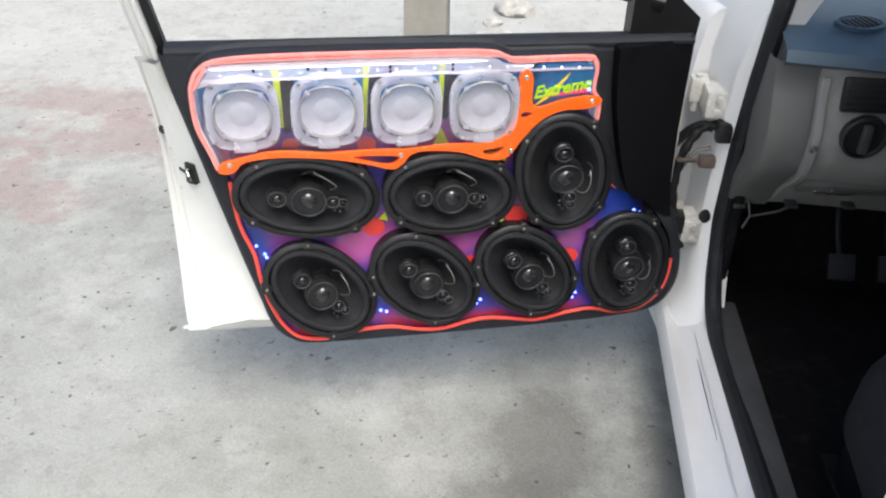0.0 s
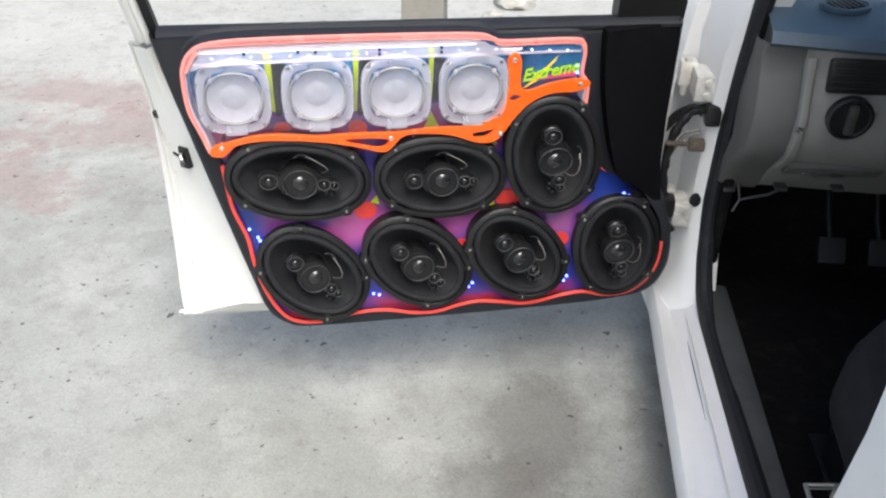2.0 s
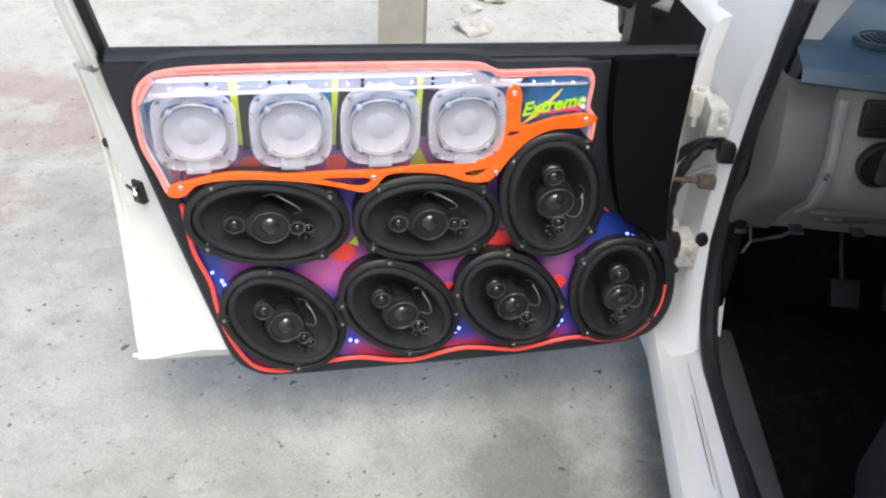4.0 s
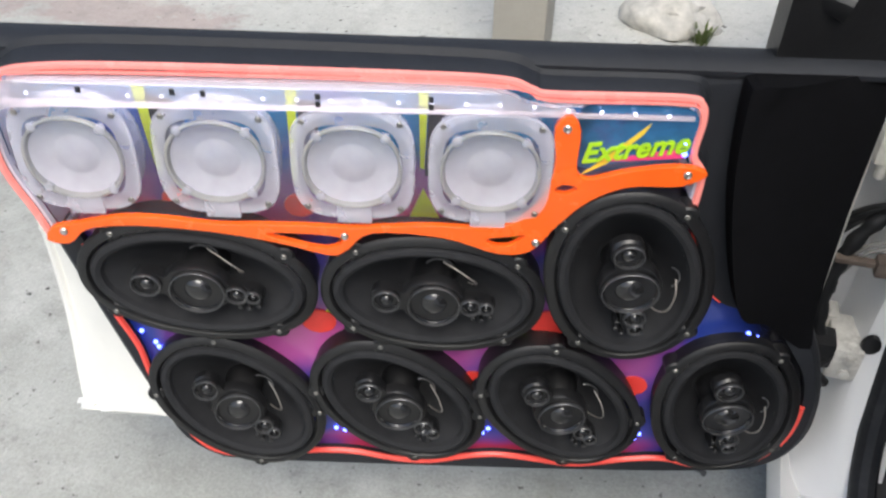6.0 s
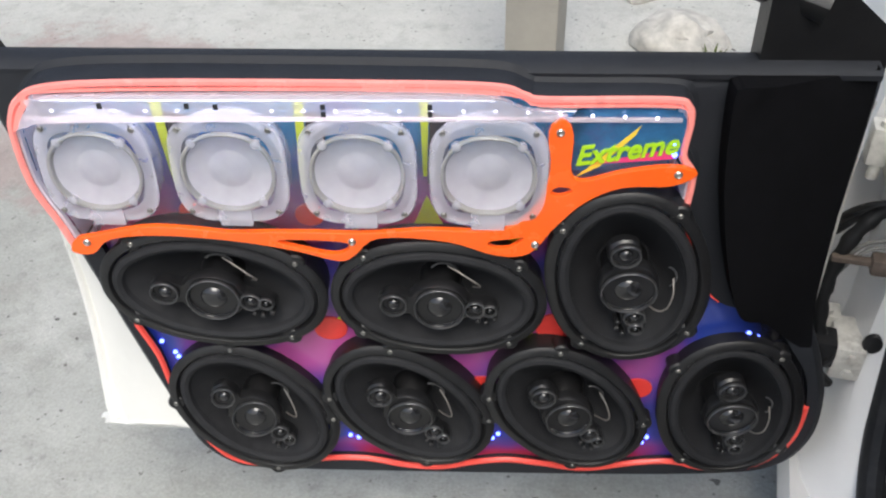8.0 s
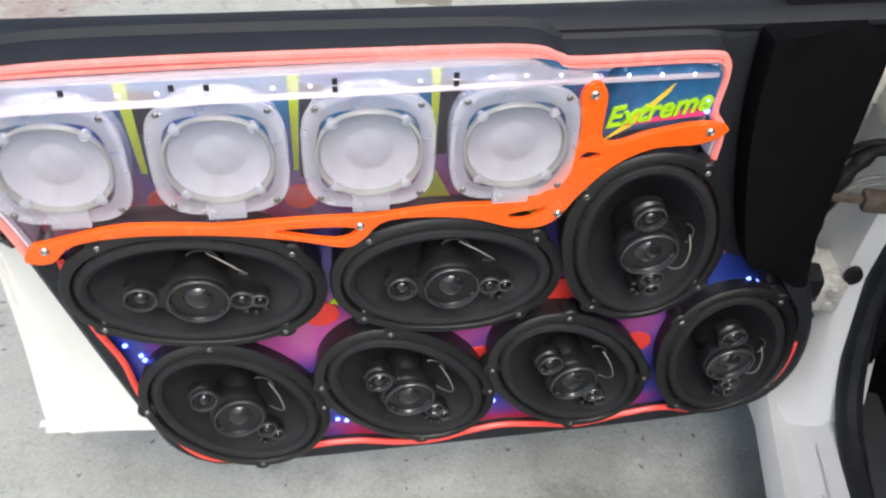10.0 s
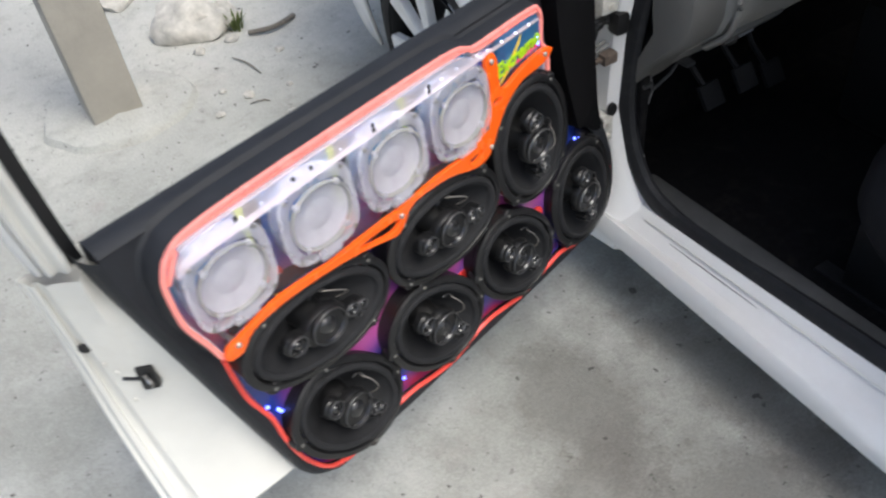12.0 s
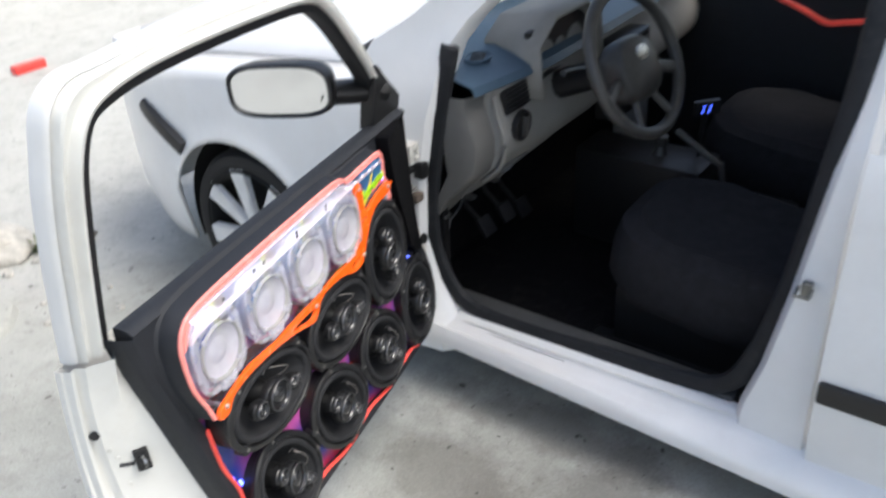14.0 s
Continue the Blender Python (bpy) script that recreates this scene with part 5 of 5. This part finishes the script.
# windscreen with its black border, wiper channel
bm = bmesh.new()
loft(bm, [[(0.12, 0.36, 0.90), (0.75, 0.44, 0.93), (1.42, 0.36, 0.90)], [(0.20, 0.1, 1.08), (0.75, 0.17, 1.11), (1.35, 0.1, 1.08)], [(0.28, -0.14, 1.30), (0.75, -0.08, 1.34), (1.27, -0.14, 1.30)]])
ws = thick(part("windscreen", bm, GLASS, car, "clear windscreen"), 0.005)
ws.visible_shadow = False
bm = bmesh.new()
tube(bm, [(0.11, 0.37, 0.905), (0.19, 0.11, 1.085), (0.27, -0.13, 1.305)], 0.014, 8)
part("windscreen_rubber", bm, RUBBER, car)
bm = bmesh.new()
tube(bm, [(0.10, 0.38, 0.90), (0.75, 0.46, 0.925), (1.42, 0.38, 0.90)], 0.022, 8)
part("scuttle", bm, BLACKP, car)

# ---- cabin ----
dash = thing("dashboard", CAR @ pose(0, 0.025, 0), "grey plastic dashboard with a slate blue top", "dashboard")


FACE_Y = [(0.505, 0.10), (0.53, 0.075), (0.57, 0.045), (0.61, 0.0), (0.65, -0.045), (0.69, -0.063), (0.74, -0.066), (0.79, -0.05), (0.83, -0.035), (0.86, -0.04)]


def face_y(z):
    for (z0, y0), (z1, y1) in zip(FACE_Y, FACE_Y[1:]):
        if z <= z1:
            return y0 + (y1 - y0) * max(0.0, (z - z0) / (z1 - z0))
    return FACE_Y[-1][1]


def dash_section(x, low, back=0.0):
    b = 0.02 * math.sin(math.pi * (x - 0.1) / 1.35) - back
    return [(x, 0.31, low + 0.05), (x, 0.16, low - 0.004)] + [(x, y - b * min(1, (z - 0.5) / 0.2), z + (low - 0.505) * (0.86 - z) / 0.36) for z, y in FACE_Y]


bm = bmesh.new()
loft(bm, [dash_section(x, lo, bk2) for x, lo, bk2 in ((0.145, 0.507, 0.03), (0.15, 0.507, 0.008), (0.16, 0.508, 0.0), (0.2, 0.508, 0), (0.4, 0.50, 0), (0.62, 0.51, 0), (0.8, 0.53, 0), (1.1, 0.54, 0), (1.48, 0.54, 0))])
part("lower_dash", bm, GREYL, dash, "light grey grained lower dashboard")
bm = bmesh.new()
loft(bm, [[(x, -0.04 - b, 0.858), (x, -0.055 - b, 0.868), (x, -0.045 - b, 0.888), (x, 0.05, 0.91 + h), (x, 0.31, 0.90)] for x, b, h in ((0.075, -0.015, 0), (0.11, -0.01, 0), (0.25, 0.012, 0.004), (0.36, 0.03, 0.03), (0.55, 0.03, 0.03), (0.66, 0.025, 0.004), (1.0, 0.02, 0), (1.48, 0, 0))])
part("dash_top", bm, DASHTOP, dash, "slate blue soft dashboard top")
bm = bmesh.new()
ends = [dash_section(x, 0.50, bk2) for x, bk2 in ((0.064, 0.12), (0.066, 0.045), (0.074, 0.030), (0.095, 0.022), (0.148, 0.022))]
loft(bm, ends)
part("dash_end", bm, GREYP, dash, "grey end panel of the dashboard")
# ridge between end panel and fascia
bm = bmesh.new()
tube(bm, spline([(0.150, face_y(z) + 0.004 - 0.012, z) for z in (0.845, 0.79, 0.74, 0.69, 0.65, 0.61)], k=4), 0.009, 8, flat=0.6)
part("ridge", bm, GREYL, dash)
# vent and dial
VM = Matrix.Translation((0.237, face_y(0.815) - 0.012, 0.818)) @ pose(0, 0, 0, -12, 0, 0)
bm = bmesh.new()
box(bm, -0.055, 0.055, -0.006, 0.012, -0.031, 0.031, 0.006, m=VM)
vent = part("air_vent", bm, BLACKP, dash, "black square air vent")
for k in range(5):
    bm = bmesh.new()
    box(bm, -0.05, 0.05, -0.010, -0.005, -0.024 + 0.0115 * k, -0.020 + 0.0115 * k, 0.001, m=VM)
    part("vent_slat", bm, BLACKP, vent)
bm = bmesh.new()
DM = Matrix.Translation((0.230, face_y(0.745) - 0.010, 0.748)) @ pose(0, 0, 0, 92, 0, 0)
lathe(bm, [(0.041, 0.041, -0.006), (0.041, 0.041, 0.006), (0.036, 0.036, 0.008), (0.033, 0.033, 0.004), (0.01, 0.01, 0.004)], 32, DM)
dial = part("light_dial", bm, BLACKP, dash, "round black headlight switch")
bm = bmesh.new()
box(bm, -0.008, 0.008, -0.028, 0.028, 0.004, 0.018, 0.004, m=DM)
part("dial_grip", bm, STEER, dial)
bm = bmesh.new()
DV = Matrix.Translation((0.215, 0.045, 0.915)) @ pose(0, 0, 0, 6, 0, 0)
lathe(bm, [(0.045, 0.03, -0.006), (0.045, 0.03, 0.003), (0.040, 0.026, 0.004), (0.038, 0.024, 0.0), (0.01, 0.01, 0.0)], 32, DV)
dv = part("demister_vent", bm, DASHTOP, dash, "oval demister vent with black slots")
for k in range(6):
    bm = bmesh.new()
    q = -0.025 + 0.01 * k
    box(bm, q - 0.003, q + 0.003, -0.018, 0.018, 0.0, 0.0035, 0.0006, m=DV @ pose(0, 0, 0, 0, 0, 25))
    part("vent_slot", bm, BLACKP, dv)
# open tray under the dial, with its metal catch
TM = Matrix.Translation((0.245, face_y(0.61) - 0.004, 0.61)) @ pose(0, 0, 0, 44, 0, 0)
# drawn as a solid box; the recess's shade is put into darker grey
bm = bmesh.new()
box(bm, -0.085, 0.10, -0.012, 0.012, -0.022, 0.024, 0.008, m=TM)
part("dash_tray", bm, GREYP, dash)
bm = bmesh.new()
box(bm, -0.05, 0.03, -0.017, -0.011, -0.008, 0.002, 0.002, m=TM)
box(bm, -0.022, -0.012, -0.018, -0.011, -0.016, 0.012, 0.002, m=TM)
part("catch", bm, RINGM, dash)
for x, z in ((0.09, 0.515), (0.19, 0.53), (0.30, 0.54)):
    bm = bmesh.new()
    box(bm, x - 0.012, x + 0.012, face_y(z) - 0.02, face_y(z) + 0.01, z - 0.012, z - 0.004, 0.002)
    part("clip", bm, RINGM, dash)
# instrument binnacle
bm = bmesh.new()
loft(bm, [[(0.30 + 0.0, -0.10, 0.80), (0.30, -0.09, 0.93), (0.38, -0.09, 0.985), (0.54, -0.09, 0.985), (0.62, -0.09, 0.93), (0.62, -0.10, 0.80)], [(0.30, 0.08, 0.80), (0.31, 0.08, 0.93), (0.38, 0.08, 0.97), (0.54, 0.08, 0.97), (0.61, 0.08, 0.93), (0.62, 0.08, 0.80)]])
thick(part("binnacle", bm, GREYL, dash, "grey instrument hood"), 0.012)
bm = bmesh.new()
box(bm, 0.31, 0.61, -0.05, -0.03, 0.80, 0.965, 0.01)
clus = part("instrument_cluster", bm, BLACKP, dash, "instrument cluster with pale dials")
for x, r in ((0.38, 0.045), (0.46, 0.03), (0.54, 0.045)):
    bm = bmesh.new()
    lathe(bm, [(r, r, 0), (r, r, 0.004), (r * 0.9, r * 0.9, 0.003)], 28, Matrix.Translation((x, -0.05, 0.885)) @ pose(0, 0, 0, 90, 0, 0))
    part("gauge", bm, GREYL, clus)
# radio and vents in the middle
bm = bmesh.new()
box(bm, 0.68, 0.90, -0.12, -0.05, 0.60, 0.84, 0.012)
part("centre_panel", bm, BLACKP, dash)
for z in (0.80, 0.72):
    bm = bmesh.new()
    box(bm, 0.70, 0.88, -0.126, -0.118, z - 0.025, z + 0.025, 0.004)
    part("radio" if z < 0.75 else "air_vent", bm, STEER, dash)

sw = thing("steering_wheel", CAR @ Matrix.Translation((0.427, -0.266, 0.891)) @ pose(0, 0, 0, 64, 0, -4.6), "worn black four-spoke steering wheel", "steering wheel")
SR = 0.183
bm = bmesh.new()
tube(bm, [(SR * math.cos(a), SR * math.sin(a), 0) for a in [2 * math.pi * k / 48 for k in range(48)]], 0.0165, 10, True)
part("rim", bm, STEER, sw)
bm = bmesh.new()
lathe(bm, [(0.085, 0.08, -0.05), (0.09, 0.084, -0.01), (0.08, 0.072, 0.012), (0.05, 0.045, 0.024), (0.02, 0.018, 0.026)], 32, pose(0, -0.015, 0), power=2.8)
part("horn_pad", bm, STEER, sw, "black horn pad")
bm = bmesh.new()
lathe(bm, [(0.024, 0.02, 0.022), (0.023, 0.019, 0.028), (0.01, 0.009, 0.029)], 20, pose(0, 0.02, 0))
part("badge", bm, CHROME, sw, "plain silver badge")
for a in (200, 340, 245, 295):
    bm = bmesh.new()
    c, s = math.cos(radians(a)), math.sin(radians(a))
    tube(bm, [(0.05 * c, 0.05 * s, -0.01), (0.11 * c, 0.11 * s, -0.012), (SR * c, SR * s, 0)], 0.017 if a in (200, 340) else 0.012, 8, flat=0.55)
    part("spoke", bm, STEER, sw)
bm = bmesh.new()
tube(bm, [(0, 0, -0.03), (0, 0.01, -0.3)], 0.04, 12)
part("column_shroud", bm, BLACKP, sw)
for s in (-1, 1):
    bm = bmesh.new()
    tube(bm, [(0.03 * s, 0.02, -0.1), (0.12 * s, 0.04, -0.09), (0.2 * s, 0.05, -0.07)], 0.009, 8)
    part("stalk", bm, BLACKP, sw)


def seat(m, label):
    st = thing("car_seat", m, label, "car seat", "front seats")

    def cushion(name, sx, sy, sz, mm, p=3.0):
        bm = bmesh.new()
        lathe(bm, [(sx * 0.88, sy * 0.9, 0.0), (sx, sy, sz * 0.25), (sx, sy, sz * 0.6), (sx * 0.93, sy * 0.95, sz * 0.88), (sx * 0.75, sy * 0.8, sz), (sx * 0.62, sy * 0.72, sz * 0.95), (sx * 0.3, sy * 0.4, sz * 0.93)], 40, mm, power=p)
        for v in bm.verts:
            v.co += Vector((0.4, 0.3, 1)) * (0.012 * noise.noise(v.co * 7) + 0.005 * noise.noise(v.co * 22))
        return part(name, bm, FABRIC, st)

    cushion("cushion", 0.25, 0.27, 0.21, pose(0, 0, 0, 6, 0, 0))
    cushion("backrest", 0.235, 0.30, 0.15, Matrix.Translation((0, -0.34, 0.42)) @ pose(0, 0, 0, 72, 0, 0))
    cushion("headrest", 0.12, 0.08, 0.09, Matrix.Translation((0, -0.46, 0.79)) @ pose(0, 0, 0, 76, 0, 0))
    for s in (-1, 1):
        bm = bmesh.new()
        box(bm, 0.18 * s - 0.02, 0.18 * s + 0.02, -0.24, 0.26, -0.15, -0.12, 0.005)
        part("rail", bm, BLACKP, st)
        bm = bmesh.new()
        box(bm, 0.18 * s - 0.012, 0.18 * s + 0.012, -0.15, 0.2, -0.125, 0.04, 0.005)
        part("rail_bracket", bm, BLACKP, st)
    return st


seats = [seat(CAR @ pose(0.435, -0.53, 0.30), "charcoal fabric driver seat with rumpled cover")]
seats.append(seat(CAR @ pose(1.14, -0.50, 0.33), "charcoal fabric passenger seat with rumpled cover"))
con = thing("centre_console", CAR, "black centre console with gear lever", "console")
bm = bmesh.new()
box(bm, 0.70, 0.88, -0.36, 0.05, 0.17, 0.485, 0.02)
box(bm, 0.72, 0.86, -0.62, -0.34, 0.17, 0.40, 0.03)
part("console_body", bm, BLACKP, con)
bm = bmesh.new()
tube(bm, [(0.78, -0.2, 0.47), (0.78, -0.205, 0.52)], lambda t: 0.03 - 0.02 * t, 10)
lathe(bm, [(0.012, 0.012, 0.51), (0.022, 0.022, 0.53), (0.020, 0.020, 0.545), (0.008, 0.008, 0.553)], 16, pose(0.78, -0.205, 0))
part("gear_lever", bm, STEER, con)
bm = bmesh.new()
tube(bm, [(0.76, -0.42, 0.40), (0.76, -0.40, 0.50), (0.75, -0.33, 0.545), (0.75, -0.262, 0.585)], 0.011, 8)
part("hand_brake", bm, STEER, con)
for x, z in ((0.36, 0.36), (0.47, 0.36), (0.57, 0.33)):
    pd = thing("pedal", CAR @ pose(x, 0.16, z - 0.03, 55, 0, 0), "black rubber pedal on a steel arm", "pedal", "pedals")
    bm = bmesh.new()
    box(bm, -0.03, 0.03, -0.03, 0.03, -0.006, 0.008, 0.004)
    part("pad", bm, RUBBER, pd)
    bm = bmesh.new()
    tube(bm, [(0, 0, -0.004), (0, 0.08, -0.03), (0, 0.2, -0.03)], 0.007, 8)
    part("arm", bm, BLACKP, pd)
# metal bracket and loose wires under the dash
bk_ = thing("loose_bracket", CAR @ pose(0.13, 0.115, 0.475), "bent metal bracket hanging under the dashboard", "bracket")
bm = bmesh.new()
tube(bm, [(-0.02, 0, 0.04), (-0.01, 0.0, 0.0), (0.05, 0.01, 0.01), (0.09, 0.02, 0.03)], 0.0035, 6)
tube(bm, [(-0.01, 0, 0.0), (-0.02, 0.0, -0.03)], 0.0028, 6)
part("strip", bm, RINGM, bk_)

# passenger door on the far side, open, its coral rim dimmed for shade
FD = CAR @ pose(1.43, -0.42, 0.0, 0, 0, -90)
fdoor = thing("passenger_door", FD, "closed white passenger door with a coral-edged speaker panel", "car door")
bm = bmesh.new()
box(bm, -0.56, 0.56, 0.02, 0.12, 0.24, 0.90, 0.02)
part("door_shell", bm, WHITE, fdoor)
bm = bmesh.new()
box(bm, -0.55, 0.55, -0.0, 0.02, 0.2, 0.90, 0.008)
part("door_card", bm, CARD, fdoor)
bm = bmesh.new()
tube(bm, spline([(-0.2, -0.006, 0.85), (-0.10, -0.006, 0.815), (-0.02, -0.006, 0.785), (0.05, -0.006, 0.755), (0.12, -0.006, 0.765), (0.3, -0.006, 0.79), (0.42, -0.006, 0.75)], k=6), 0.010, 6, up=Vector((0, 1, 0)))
part("glowing_edge", bm, DIM_RED_EDGE, fdoor)
# small digital display on a stalk by the console
disp = thing("digital_display", CAR @ pose(0.80, -0.332, 0.65, 0, 0, -40), "small black display with glowing blue digits on a stalk", "display")
bm = bmesh.new()
box(bm, -0.04, 0.04, 0.0, 0.02, -0.022, 0.022, 0.005)
part("case", bm, BLACKP, disp)
bm = bmesh.new()
tube(bm, [(0, 0.012, -0.02), (0, 0.03, -0.10), (0, 0.03, -0.18)], 0.008, 8)
part("stalk", bm, BLACKP, disp)
for x in (-0.016, 0.004):
    for z in (-0.006, 0.006):
        bm = bmesh.new()
        box(bm, x - 0.0012, x + 0.0012, -0.002, 0.0002, z - 0.005, z + 0.005, m=pose(z * 0.25, 0, 0))
        part("digit_segment", bm, DIGIT, disp)
    bm = bmesh.new()
    box(bm, x - 0.006, x - 0.001, -0.002, 0.0002, -0.012, -0.010)
    part("digit_segment", bm, DIGIT, disp)


# doors and seats move with the car
for ob in [door, fdoor] + seats:
    m = ob.matrix_world.copy() if ob.matrix_world != Matrix() else ob.matrix_basis.copy()
    ob.parent = car
    ob.matrix_basis = CAR.inverted() @ m
    del ob["category"]
    if "group" in ob:
        del ob["group"]

# ---- rubble behind the car ----
def rock(name, x, y, s, label, seed, flat=0.6, material=STONE):
    bm = bmesh.new()
    bmesh.ops.create_icosphere(bm, subdivisions=3, radius=1.0)
    for v in bm.verts:
        d = v.co.normalized()
        v.co = d * (0.8 + 0.35 * noise.noise(d * 1.3 + Vector((seed, 0, 0))) + 0.12 * noise.noise(d * 4 + Vector((0, seed, 0))))
        v.co.z = max(v.co.z, -0.35) * flat
        v.co *= s
    ob = part(name, bm, material)
    ob.matrix_world = pose(x, y, gz(y) + 0.28 * s * flat, 0, 0, seed * 40)
    return tagged(ob, label, "rubble")


rock("rubble_lump", 0.30, 3.60, 0.17, "pale broken concrete lump on the yard", 1.3)
rock("rubble_lump", 0.12, 4.0, 0.10, "pale broken concrete lump on the yard", 2.1)
rock("rubble_lump", 0.20, 4.45, 0.12, "pale broken concrete lump on the yard", 3.7)
rock("rubble_lump", 0.42, 3.56, 0.05, "small chip of concrete", 4.2)
rock("rubble_lump", 0.10, 4.25, 0.06, "small chip of concrete", 5.5)
bm = bmesh.new()
tube(bm, spline([(0.42, 3.40, gz(3.4) + 0.012), (0.50, 3.36, gz(3.36) + 0.02), (0.60, 3.40, gz(3.4) + 0.012)], k=5), 0.009, 6)
tagged(part("twig", bm, STICK), "dry dark twig lying on the yard", "twig")
for (xa, ya), (xb, yb), r in (((0.31, 3.30), (0.345, 3.14), 0.006), ((0.24, 3.00), (0.30, 2.97), 0.005)):
    bm = bmesh.new()
    xm, ym = (xa + xb) / 2 + 0.008, (ya + yb) / 2 + 0.004
    tube(bm, spline([(xa, ya, gz(ya) + r * 0.6), (xm, ym, gz(ym) + r), (xb, yb, gz(yb) + r * 0.6)], k=4), lambda t: r * (0.3 + 1.2 * t * (1 - t)), 6, flat=0.7)
    tagged(part("twig", bm, STICK), "dry dark twig lying on the yard", "twig")
for k, (x, y, s_) in enumerate([(0.26, 3.05, 0.022), (0.33, 2.87, 0.018), (0.20, 3.13, 0.016), (0.46, 3.24, 0.02), (0.39, 3.02, 0.014), (0.14, 3.01, 0.018), (0.24, 3.42, 0.026), (0.36, 3.42, 0.03)]):
    rock("rubble_lump", x, y, s_, "small chip of concrete", 6.1 + k)
bm = bmesh.new()
box(bm, 1.54, 1.74, 5.55, 5.62, gz(5.6), gz(5.6) + 0.05, 0.008)
tagged(part("red_block", bm, REDDOT), "small red block lying far across the yard", "block")
bm = bmesh.new()
for k in range(26):
    a = k * 2.4
    base = Vector((0.405 + 0.03 * math.cos(a) * (k % 5) / 5, 3.47 + 0.03 * math.sin(a) * (k % 7) / 7, gz(3.47)))
    tip = base + Vector((0.03 * math.cos(a), 0.03 * math.sin(a), 0.045 + 0.012 * (k % 3)))
    side = Vector((-math.sin(a), math.cos(a), 0)) * 0.004
    bm.faces.new([bm.verts.new(v) for v in (base - side, base + side, (base + tip) / 2 + side * 1.2 + Vector((0, 0, 0.012)), tip, (base + tip) / 2 - side * 1.2 + Vector((0, 0, 0.012)))])
tagged(part("weed_tuft", bm, WEED), "small green weed growing beside the rubble", "weed")
bm = bmesh.new()
box(bm, -8, 10, 9.0, 9.2, gz(9) - 0.2, gz(9) + 3.0, 0.02)
tagged(part("wall_far", bm, WALLM), "pale rendered boundary wall", "wall", kind="structure")
